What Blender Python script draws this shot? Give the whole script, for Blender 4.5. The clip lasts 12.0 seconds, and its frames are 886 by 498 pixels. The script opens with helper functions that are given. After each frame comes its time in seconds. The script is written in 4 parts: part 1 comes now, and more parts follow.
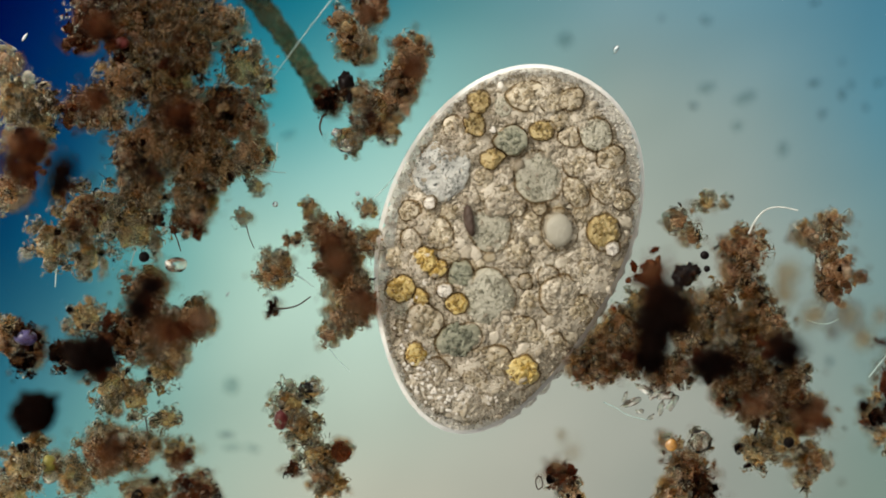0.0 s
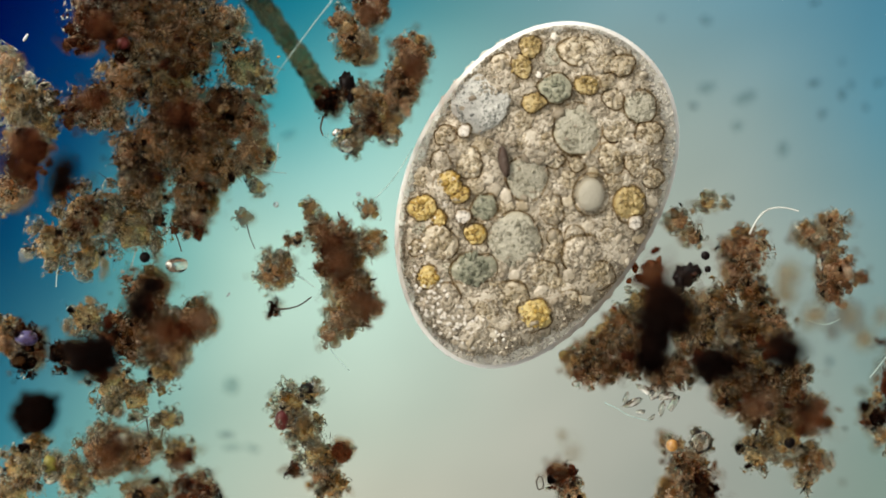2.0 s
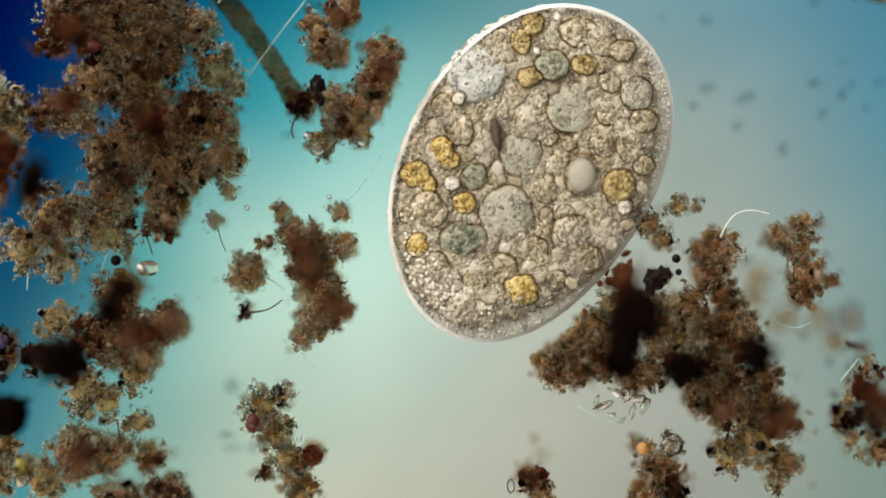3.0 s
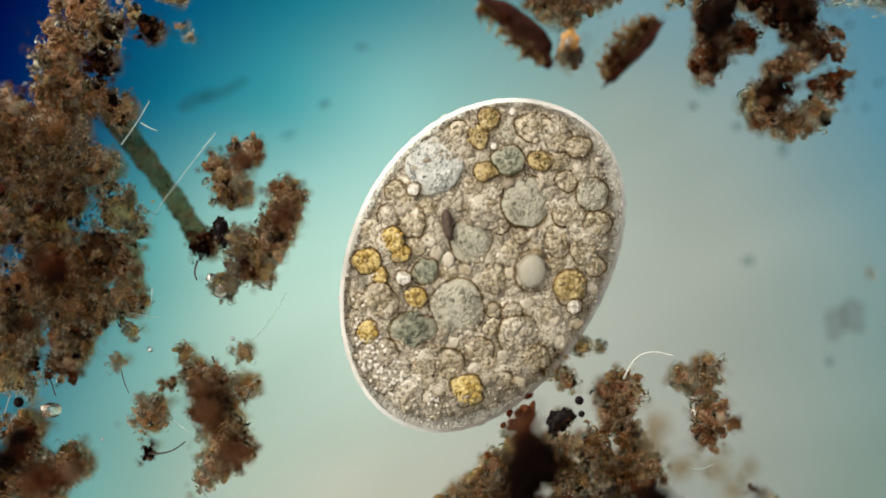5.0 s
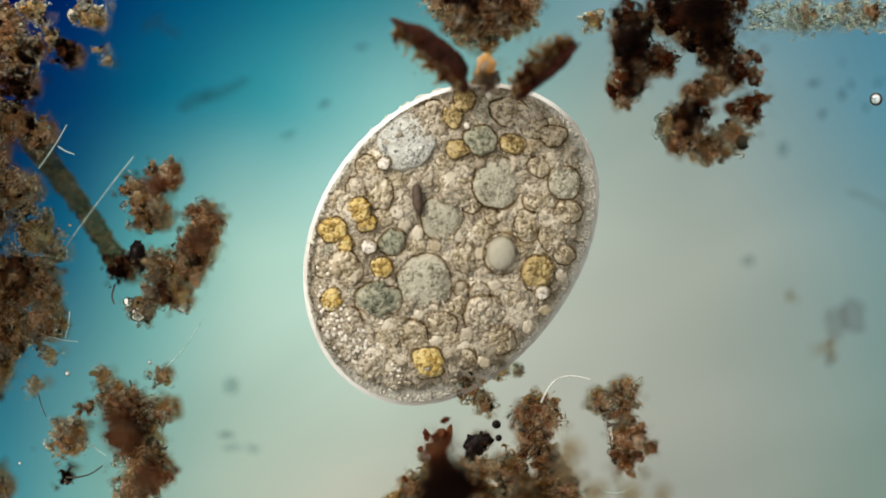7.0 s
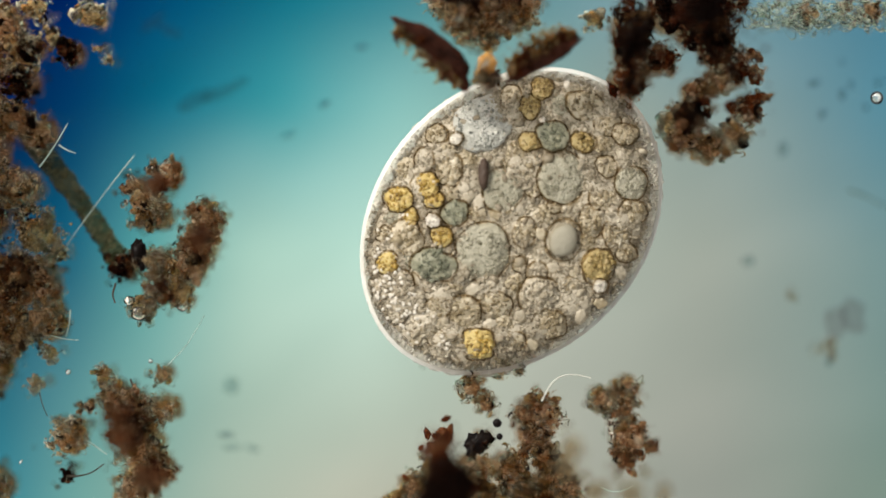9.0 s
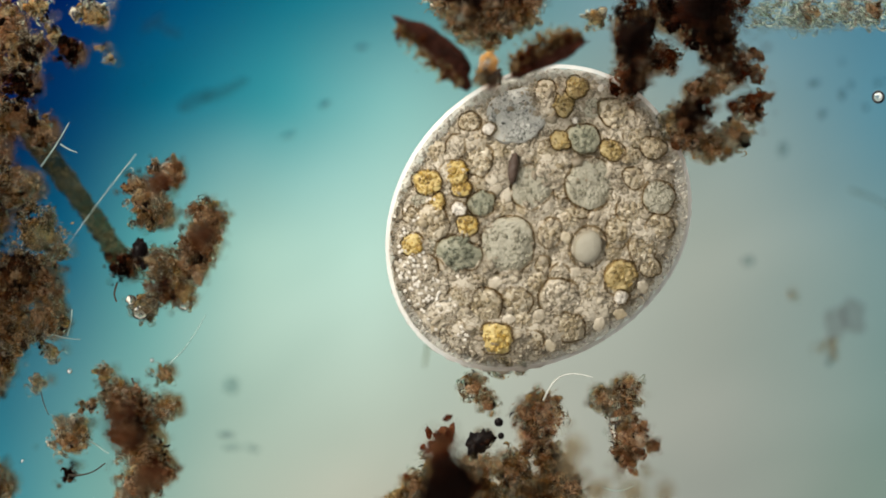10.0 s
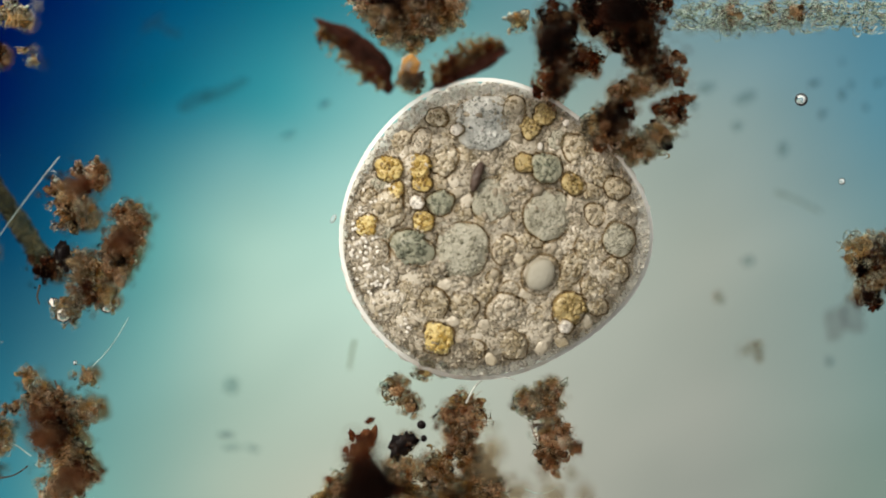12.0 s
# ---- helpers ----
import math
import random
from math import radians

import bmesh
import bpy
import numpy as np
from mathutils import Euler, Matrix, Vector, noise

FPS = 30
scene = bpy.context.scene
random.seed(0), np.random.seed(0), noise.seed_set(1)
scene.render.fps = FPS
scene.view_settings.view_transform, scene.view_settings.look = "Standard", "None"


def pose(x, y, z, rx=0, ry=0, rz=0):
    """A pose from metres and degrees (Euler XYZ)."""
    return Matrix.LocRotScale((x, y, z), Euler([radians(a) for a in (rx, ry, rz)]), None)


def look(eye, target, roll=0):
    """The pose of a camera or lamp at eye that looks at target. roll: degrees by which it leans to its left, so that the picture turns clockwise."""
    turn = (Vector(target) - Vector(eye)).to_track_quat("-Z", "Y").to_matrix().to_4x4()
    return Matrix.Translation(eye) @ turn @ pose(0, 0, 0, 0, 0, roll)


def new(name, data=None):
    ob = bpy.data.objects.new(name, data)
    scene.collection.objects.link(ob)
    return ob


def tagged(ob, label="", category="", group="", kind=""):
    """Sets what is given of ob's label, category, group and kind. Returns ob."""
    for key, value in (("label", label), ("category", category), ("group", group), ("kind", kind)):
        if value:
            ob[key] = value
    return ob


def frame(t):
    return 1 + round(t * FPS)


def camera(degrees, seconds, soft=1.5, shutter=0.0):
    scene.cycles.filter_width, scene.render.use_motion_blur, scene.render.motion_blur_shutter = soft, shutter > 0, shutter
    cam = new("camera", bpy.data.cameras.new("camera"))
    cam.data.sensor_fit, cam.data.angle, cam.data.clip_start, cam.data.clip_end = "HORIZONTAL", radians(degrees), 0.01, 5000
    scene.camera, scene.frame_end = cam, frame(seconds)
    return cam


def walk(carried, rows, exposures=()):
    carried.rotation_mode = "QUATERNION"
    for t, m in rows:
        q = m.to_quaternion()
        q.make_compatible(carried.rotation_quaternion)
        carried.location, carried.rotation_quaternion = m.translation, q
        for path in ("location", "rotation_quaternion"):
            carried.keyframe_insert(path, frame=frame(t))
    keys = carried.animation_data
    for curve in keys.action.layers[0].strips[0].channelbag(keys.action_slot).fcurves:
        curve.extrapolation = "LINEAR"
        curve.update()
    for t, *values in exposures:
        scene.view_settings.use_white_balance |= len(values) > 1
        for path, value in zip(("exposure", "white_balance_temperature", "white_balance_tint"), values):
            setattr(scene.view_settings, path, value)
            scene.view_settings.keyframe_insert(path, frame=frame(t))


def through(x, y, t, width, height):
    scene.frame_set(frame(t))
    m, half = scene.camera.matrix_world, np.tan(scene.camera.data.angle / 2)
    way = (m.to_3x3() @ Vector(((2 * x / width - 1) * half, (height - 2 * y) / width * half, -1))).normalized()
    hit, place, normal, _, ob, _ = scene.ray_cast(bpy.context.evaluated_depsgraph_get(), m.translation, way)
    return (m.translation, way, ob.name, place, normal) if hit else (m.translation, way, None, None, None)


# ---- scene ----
# A microscope slide with pond water, modelled ten thousand times larger than life: one centimetre here is one micrometre.
# The camera looks straight down through the objective; the slide is carried sideways under it.
from collections import namedtuple

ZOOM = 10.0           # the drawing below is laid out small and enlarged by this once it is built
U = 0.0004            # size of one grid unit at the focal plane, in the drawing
ZF = 0.12             # height of the focal plane over the glass
DIST = 3.5845         # objective to focal plane


def P(x, y, z=ZF):
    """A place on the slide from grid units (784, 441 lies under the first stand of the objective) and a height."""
    k = U * (DIST + ZF - z) / DIST
    return Vector(((x - 784) * k, (441 - y) * k, z))


# ---- camera ----
cam = camera(10, 12.0, soft=1.7)
cam.data.dof.use_dof = True
cam.data.dof.focus_distance = DIST * ZOOM
cam.data.dof.aperture_fstop = 0.08


def big(m):
    """A pose of the drawing, enlarged."""
    m = m.copy()
    m.translation *= ZOOM
    return m


def eye(dx, dy):
    return big(pose(-dx * U, dy * U, ZF + DIST))


STAGE = [(0, 0, 0), (1, 1, 0), (2.5, 1.5, 1), (2.7, 1, 1.5), (2.8, -12, 3), (3.0, -50, 6), (3.1, -80, 9), (3.3, -112, 16),
         (3.4, -126, 21), (3.5, -128.6, 27), (3.6, -128.6, 82), (3.7, -129, 154), (3.9, -140, 215), (4.3, -180, 246), (4.8, -215, 256),
         (5.3, -224.5, 260), (5.5, -224.5, 272), (5.7, -224.5, 290), (5.8, -227, 295), (6.0, -272, 296.5), (6.2, -331, 299),
         (6.4, -366, 301), (6.5, -375, 301), (6.7, -368, 299.5), (7.0, -367.7, 298.8), (9.0, -366.2, 296.5), (9.5, -366, 295.5),
         (10.2, -363, 295), (11.0, -365.4, 295), (11.2, -368, 295), (11.5, -423.6, 296.5), (11.7, -462, 298), (12.0, -500, 299.5)]
walk(cam, [(t, eye(dx, dy)) for t, dx, dy in STAGE], exposures=[(0, -0.07), (0.5, 0.03), (1.5, 0.07), (3.5, 0.07), (5.5, 0.03), (9, -0.02), (12, -0.03)])

# ---- light: a lopsided sky for the oblique condenser and room, plus an added sun ----


def lin(r, g, b):
    return tuple((v / 255 / 12.92 if v < 10 else ((v / 255 + 0.055) / 1.055) ** 2.4) for v in (r, g, b)) + (1.0,)


class Tree:
    """Short hand for shader nodes."""

    def __init__(self, owner):
        owner.use_nodes = True
        self.t = owner.node_tree
        self.t.nodes.clear()

    def n(self, kind, **inputs):
        node = self.t.nodes.new("ShaderNode" + kind)
        for k, v in inputs.items():
            self.put(node.inputs[k.replace("_", " ")], v)
        return node

    def put(self, socket, v):
        if isinstance(v, bpy.types.NodeSocket):
            self.t.links.new(v, socket)
        else:
            socket.default_value = v

    def math(self, op, a, b=0.0, c=0.0, clamp=False):
        node = self.t.nodes.new("ShaderNodeMath")
        node.operation, node.use_clamp = op, clamp
        for s, v in zip(node.inputs, (a, b, c)):
            self.put(s, v)
        return node.outputs[0]

    def ramp(self, fac, stops, mode="LINEAR"):
        node = self.t.nodes.new("ShaderNodeValToRGB")
        r = node.color_ramp
        r.interpolation = mode
        while len(r.elements) < len(stops):
            r.elements.new(0.5)
        for e, (p, c) in zip(r.elements, stops):
            e.position, e.color = p, c
        self.put(node.inputs[0], fac)
        return node.outputs[0]

    def mix(self, fac, a, b, blend="MIX"):
        node = self.t.nodes.new("ShaderNodeMix")
        node.data_type, node.blend_type = "RGBA", blend
        self.put(node.inputs[0], fac)
        self.put(node.inputs[6], a)
        self.put(node.inputs[7], b)
        return node.outputs[2]

    def blend(self, fac, a, b):
        node = self.t.nodes.new("ShaderNodeMixShader")
        self.put(node.inputs[0], fac)
        self.put(node.inputs[1], a)
        self.put(node.inputs[2], b)
        return node.outputs[0]


world = bpy.data.worlds.new("oblique_light")
scene.world = world
w = Tree(world)
dx, dy, dz = w.n("SeparateXYZ", Vector=w.n("TexCoord").outputs["Generated"]).outputs
lean = w.math("MULTIPLY_ADD", w.math("ADD", w.math("MULTIPLY", dx, -0.75), w.math("MULTIPLY", dy, 0.65)), 0.85, 0.68)
bg = w.n("Background", Color=w.mix(lean, (0.02, 0.024, 0.028, 1), (1.5, 1.46, 1.34, 1)), Strength=1.0)
w.t.links.new(bg.outputs[0], w.n("OutputWorld").inputs[0])

# added over the slide at upper left, to bring out the relief
lamp = bpy.data.lights.new("sun", "SUN")
lamp.energy, lamp.angle, lamp.color = 2.9, radians(6), (1.0, 0.93, 0.82)
sun = new("sun", lamp)
sun.matrix_world = look((-0.75, 0.65, 0.8), (0, 0, 0))

# ---- materials ----


def material(name):
    m = bpy.data.materials.new(name)
    return m, Tree(m)


def grain_material(name, stops, filter_tint, clear=0.22, rough=0.42, bump=0.9, scale=170.0, glow_through=0.3, gloss=0.12, lens=0.0):
    """Loose organic matter: wrinkled and porous, each island with its own tint; the lamp below shines through it, tinted, and is bent by its clear share."""
    m, n = material(name)
    rnd = n.n("NewGeometry").outputs["Random Per Island"]
    co = n.n("TexCoord").outputs["Object"]
    fine = n.n("TexNoise", Vector=co, Scale=scale / ZOOM, Detail=5.0, Roughness=0.7, Distortion=1.2)
    broad = n.n("TexNoise", Vector=co, Scale=34.0 / ZOOM, Detail=3.0)
    tint = n.math("ADD", n.math("MULTIPLY", rnd, 0.36), n.math("ADD", n.math("MULTIPLY", broad.outputs["Fac"], 0.7), n.math("MULTIPLY", fine.outputs["Fac"], 0.24)))
    tint = n.math("SUBTRACT", tint, 0.15)
    col = n.ramp(tint, stops)
    wrinkle = n.n("TexNoise", Vector=co, Scale=scale * 2.2 / ZOOM, Detail=3.0, Roughness=0.6, Distortion=2.0)
    # light and shade of the wrinkles in the colour: dark valleys, pale ridges
    col = n.mix(0.8, col, n.ramp(wrinkle.outputs["Fac"], [(0.32, (0.36, 0.32, 0.28, 1)), (0.5, (0.92, 0.92, 0.9, 1)), (0.68, (2.1, 2.05, 1.9, 1))]), "MULTIPLY")
    bp = n.n("Bump", Strength=bump, Distance=0.0035 * ZOOM, Height=wrinkle.outputs["Fac"])
    body = n.n("BsdfPrincipled", Base_Color=col, Roughness=rough, Normal=bp.outputs[0])
    body.inputs["Specular IOR Level"].default_value = gloss
    thin = n.n("BsdfTranslucent", Color=col)
    see = n.n("BsdfTransparent", Color=filter_tint)
    sh = n.blend(glow_through, body.outputs[0], thin.outputs[0])
    pores = n.ramp(fine.outputs["Fac"], [(0.38, (clear * 0.4,) * 3 + (1,)), (0.62, (min(1.0, clear * 1.9),) * 3 + (1,))])
    sh = n.blend(pores, sh, see.outputs[0])
    if lens:
        sh = n.blend(lens, sh, n.n("BsdfRefraction", Color=filter_tint, Roughness=0.05, IOR=0.86).outputs[0])
    n.t.links.new(sh, n.n("OutputMaterial").inputs[0])
    return m


BROWN = grain_material("brown_humus", [(0.25, (0.03, 0.015, 0.008, 1)), (0.42, (0.2, 0.125, 0.072, 1)), (0.56, (0.56, 0.42, 0.27, 1)), (0.72, (0.94, 0.84, 0.68, 1))], (0.75, 0.52, 0.36, 1), clear=0.6, glow_through=0.48, lens=0.15)
OLIVE = grain_material("olive_humus", [(0.25, (0.07, 0.045, 0.018, 1)), (0.44, (0.34, 0.245, 0.13, 1)), (0.58, (0.7, 0.57, 0.36, 1)), (0.74, (0.94, 0.9, 0.7, 1))], (0.84, 0.66, 0.42, 1), clear=0.6, glow_through=0.46, lens=0.38)
RUST = grain_material("rust_humus", [(0.25, (0.018, 0.005, 0.0015, 1)), (0.5, (0.075, 0.022, 0.008, 1)), (0.64, (0.16, 0.06, 0.022, 1)), (0.8, (0.4, 0.25, 0.14, 1))], (0.62, 0.27, 0.12, 1), clear=0.42, glow_through=0.42)
DARK = grain_material("dark_humus", [(0.25, (0.0006, 0.0003, 0.0002, 1)), (0.6, (0.003, 0.001, 0.0005, 1)), (0.8, (0.014, 0.005, 0.0025, 1))], (0.5, 0.13, 0.05, 1), clear=0.08, glow_through=0.1, gloss=0.02)
PALE = grain_material("pale_mineral", [(0.25, (0.1, 0.085, 0.06, 1)), (0.48, (0.45, 0.4, 0.3, 1)), (0.7, (0.92, 0.9, 0.82, 1))], (0.88, 0.86, 0.78, 1), clear=0.5, rough=0.22, gloss=0.6, lens=0.6)
HAZE = grain_material("crumb_haze", [(0.25, (0.12, 0.09, 0.05, 1)), (0.8, (0.45, 0.4, 0.3, 1))], (0.94, 0.9, 0.83, 1), clear=1.5, scale=60.0, glow_through=0.5, gloss=0.0)
FILM = grain_material("humus_film", [(0.25, (0.04, 0.02, 0.008, 1)), (0.5, (0.13, 0.08, 0.035, 1)), (0.8, (0.35, 0.27, 0.16, 1))], (0.86, 0.7, 0.56, 1), clear=0.85, scale=60.0, glow_through=0.5, gloss=0.0)
CLEARGRIT = grain_material("clear_grit", [(0.25, (0.12, 0.15, 0.12, 1)), (0.5, (0.4, 0.46, 0.42, 1)), (0.75, (0.85, 0.9, 0.85, 1))], (0.9, 0.95, 0.9, 1), clear=0.6, rough=0.2, gloss=0.7, lens=0.8)
FUZZ = grain_material("humus_fuzz", [(0.25, (0.035, 0.016, 0.008, 1)), (0.5, (0.11, 0.062, 0.03, 1)), (0.8, (0.3, 0.22, 0.13, 1))], (0.76, 0.56, 0.4, 1), clear=0.85, scale=90.0, glow_through=0.5, gloss=0.0)
PALETTE = {"f": FUZZ, "h": HAZE, "c": CLEARGRIT, "b": BROWN, "o": OLIVE, "r": RUST, "d": DARK, "p": PALE}
NAMES = {"f": "humus_fuzz", "h": "crumb_haze", "c": "clear_grit", "b": "brown_humus", "o": "olive_humus", "r": "rusty_humus", "d": "dark_humus", "p": "pale_grit"}
LUMPS = {"c": "clear gritty lump", "b": "brown humus lump", "o": "olive humus lump", "r": "rust-red humus lump", "d": "blackish brown humus lump", "p": "pale gritty lump"}


def simple_material(name, col, rough=0.4, clear=0.0, scale=200.0, bump=0.3, vary=0.35, gloss=0.35, through=None):
    m, n = material(name)
    co = n.n("TexCoord").outputs["Object"]
    fine = n.n("TexNoise", Vector=co, Scale=scale / ZOOM, Detail=4.0, Roughness=0.6)
    broad = n.n("TexNoise", Vector=co, Scale=scale / 6 / ZOOM, Detail=2.0)
    f = n.math("ADD", n.math("MULTIPLY", fine.outputs["Fac"], 0.6), n.math("MULTIPLY", broad.outputs["Fac"], 0.4))
    c = n.mix(vary, (*col, 1), n.ramp(f, [(0.35, (0.25, 0.22, 0.2, 1)), (0.65, (1.5, 1.5, 1.45, 1))]), "MULTIPLY")
    bp = n.n("Bump", Strength=bump, Distance=0.0015 * ZOOM, Height=f)
    b = n.n("BsdfPrincipled", Base_Color=c, Roughness=rough, Normal=bp.outputs[0])
    b.inputs["Specular IOR Level"].default_value = gloss
    sh = b.outputs[0]
    if clear:
        see = n.n("BsdfTransparent", Color=(*(through or [0.5 + v * 0.5 for v in col]), 1))
        sh = n.blend(clear, sh, see.outputs[0])
    n.t.links.new(sh, n.n("OutputMaterial").inputs[0])
    return m


def clear_material(name, ior=1.35, rough=0.08, tint=(1, 1, 1, 1)):
    """A thin clear skin: it lets light straight through and shines at its rim."""
    m, n = material(name)
    see = n.n("BsdfTransparent", Color=tint)
    shine = n.n("BsdfGlossy", Roughness=rough, Color=(1, 1, 1, 1))
    sh = n.blend(n.n("Fresnel", IOR=ior).outputs[0], see.outputs[0], shine.outputs[0])
    n.t.links.new(sh, n.n("OutputMaterial").inputs[0])
    return m


# ---- mesh helpers ----


def empty(name, at=(0, 0, 0)):
    ob = new(name)
    ob.location = at
    ob.empty_display_size = 0.01
    return ob


def mesh_of(name, verts, faces, mat, smooth=True):
    me = bpy.data.meshes.new(name)
    me.from_pydata([tuple(v) for v in verts], [], [tuple(f) for f in faces])
    me.materials.append(mat)
    if smooth:
        me.polygons.foreach_set("use_smooth", [True] * len(me.polygons))
    me.update()
    return me


def part(name, me, parent, label="", kind=""):
    ob = new(name, me)
    ob.parent = parent
    if label or kind:
        tagged(ob, label=label, kind=kind)
    return ob


def ico(sub):
    bm = bmesh.new()
    bmesh.ops.create_icosphere(bm, subdivisions=sub, radius=1.0)
    v = np.array([x.co[:] for x in bm.verts])
    f = np.array([[x.index for x in y.verts] for y in bm.faces])
    bm.free()
    return v, f


ICO1, ICO2, ICO3, ICO4 = ico(1), ico(2), ico(3), ico(4)
rng = np.random.default_rng(7)


def rotations(n, flat=0.0):
    q = rng.normal(size=(n, 4))
    q[:, 1:3] *= 1 - flat
    q /= np.linalg.norm(q, axis=1)[:, None]
    a, b, c, d = q.T
    return np.stack([np.stack([1 - 2 * (c * c + d * d), 2 * (b * c - a * d), 2 * (b * d + a * c)], -1),
                     np.stack([2 * (b * c + a * d), 1 - 2 * (b * b + d * d), 2 * (c * d - a * b)], -1),
                     np.stack([2 * (b * d - a * c), 2 * (c * d + a * b), 1 - 2 * (b * b + c * c)], -1)], 1)


def scatter(places, sizes, jag=0.25, proto=ICO1, stretch=0.55, flat=0.0):
    """Irregular grains at the places, as one set of verts and faces."""
    v0, f0 = proto
    n = len(places)
    sc = sizes[:, None] * np.exp(np.clip(rng.normal(0, stretch, size=(n, 3)), -0.9, 0.9))
    v = v0[None] * (1 + rng.uniform(-jag, jag, size=(n, len(v0), 1)))
    v = v * sc[:, None, :]
    v = np.einsum("nij,nkj->nki", rotations(n, flat), v) + places[:, None, :]
    f = f0[None] + (np.arange(n) * len(v0))[:, None, None]
    return v.reshape(-1, 3), f.reshape(-1, 3)


def fibres(places, lengths, radius, heading=None):
    """Short bent fibres at the places: three rings of three, closed to a point at both ends by their taper."""
    n = len(places)
    a = rng.uniform(0, 2 * np.pi, n) if heading is None else rng.normal(heading, 0.22, n)
    tilt = rng.normal(0, 0.35, n)
    d = np.stack([np.cos(a) * np.cos(tilt), np.sin(a) * np.cos(tilt), np.sin(tilt)], -1)
    side = np.stack([-np.sin(a), np.cos(a), np.zeros(n)], -1)
    up = np.cross(d, side)
    bow = rng.normal(0, 0.5, n)[:, None] * lengths[:, None]
    r = radius * np.exp(rng.normal(0, 0.35, n))[:, None]
    v = np.empty((n, 12, 3))
    for i, (t, w, bt) in enumerate(((-0.5, 0.45, 0.0), (-0.17, 1.0, 0.85), (0.17, 1.0, 0.85), (0.5, 0.35, 0.0))):
        mid = places + d * (lengths * t)[:, None] + side * bow * bt
        for k in range(3):
            an = 2 * math.pi * k / 3
            v[:, i * 3 + k] = mid + (side * math.cos(an) + up * math.sin(an)) * r * w
    f0 = [(i * 3 + k, i * 3 + (k + 1) % 3, i * 3 + 3 + (k + 1) % 3, i * 3 + 3 + k) for i in range(3) for k in range(3)]
    f = np.array(f0)[None] + (np.arange(n) * 12)[:, None, None]
    return v.reshape(-1, 3), f.reshape(-1, 4)


def lumpy(radius, seed, proto=ICO3, rough=0.35, freq=2.2, squash=(1, 1, 1)):
    """A knobbly ball."""
    v0, f0 = proto
    o = Vector((seed * 3.1, seed * 1.7, seed * 0.9))
    out = []
    for p in v0:
        q = Vector(p)
        d = noise.fractal(q * freq + o, 1.0, 2.0, 4) * rough + noise.noise(q * freq * 4 + o) * rough * 0.3
        out.append(q * (1 + d))
    return np.array(out) * np.array(squash) * radius, f0


def tube(points, radius, sides=6, taper=0.0, wobble=0.0):
    """A thread through the points."""
    pts = [Vector(p) for p in points]
    verts, faces = [], []
    for i, p in enumerate(pts):
        d = (pts[min(i + 1, len(pts) - 1)] - pts[max(i - 1, 0)]).normalized()
        a = d.cross(Vector((0, 0, 1)))
        a = a.normalized() if a.length > 1e-6 else Vector((1, 0, 0))
        b = d.cross(a).normalized()
        r = radius * (1 - taper * i / (len(pts) - 1)) * (1 + wobble * noise.noise(p * 90))
        for k in range(sides):
            an = 2 * math.pi * k / sides
            verts.append(p + (a * math.cos(an) + b * math.sin(an)) * r)
    for i in range(len(pts) - 1):
        for k in range(sides):
            j = (k + 1) % sides
            faces.append((i * sides + k, i * sides + j, (i + 1) * sides + j, (i + 1) * sides + k))
    faces.append(tuple(range(sides)))
    faces.append(tuple((len(pts) - 1) * sides + k for k in reversed(range(sides))))
    return verts, faces


def bend(a, b, bow=0.0, n=12, z=ZF, z2=None):
    """Points from a to b (grid units) with a sideways bow."""
    a, b = Vector(a), Vector(b)
    side = Vector((-(b - a).y, (b - a).x))
    z2 = z if z2 is None else z2
    return [P(*(a.lerp(b, i / n) + side * bow * math.sin(math.pi * i / n)), z + (z2 - z) * i / n) for i in range(n + 1)]


# ---- the slide ----
GLASS = clear_material("slide_glass", ior=1.03, rough=0.05, tint=(0.995, 1, 0.998, 1))
bm = bmesh.new()
bmesh.ops.create_cube(bm, size=1.0)
bmesh.ops.scale(bm, vec=(2.6, 1.6, 0.04), verts=bm.verts)
bmesh.ops.translate(bm, vec=(0.25, 0.1, -0.02), verts=bm.verts)
bmesh.ops.bevel(bm, geom=bm.edges[:], offset=0.006, segments=2, affect="EDGES")
me = bpy.data.meshes.new("ground")
bm.to_mesh(me)
bm.free()
me.materials.append(GLASS)
slide = tagged(new("ground", me), label="clear glass microscope slide under the water", category="slide", kind="structure")
slide.visible_shadow = False

# ---- glowing backdrop added under the stage: bright field and its falloff put into colour ----
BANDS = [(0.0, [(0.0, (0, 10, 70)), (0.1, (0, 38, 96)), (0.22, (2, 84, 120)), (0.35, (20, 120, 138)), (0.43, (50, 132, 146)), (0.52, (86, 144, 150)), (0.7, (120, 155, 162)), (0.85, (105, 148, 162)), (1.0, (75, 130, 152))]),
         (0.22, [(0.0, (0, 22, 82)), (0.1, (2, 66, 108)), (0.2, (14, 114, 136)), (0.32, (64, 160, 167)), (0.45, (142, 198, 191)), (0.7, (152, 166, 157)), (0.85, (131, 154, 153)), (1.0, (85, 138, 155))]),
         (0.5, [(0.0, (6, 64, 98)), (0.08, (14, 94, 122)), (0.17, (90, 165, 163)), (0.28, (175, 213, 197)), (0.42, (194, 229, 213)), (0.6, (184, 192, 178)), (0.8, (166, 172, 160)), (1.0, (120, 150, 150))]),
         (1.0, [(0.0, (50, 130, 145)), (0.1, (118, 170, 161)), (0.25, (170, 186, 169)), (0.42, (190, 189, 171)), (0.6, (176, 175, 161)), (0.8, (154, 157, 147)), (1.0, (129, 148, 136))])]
BACKDROP_Z = -0.5
HALF = (DIST + ZF - BACKDROP_Z) * math.tan(radians(5))


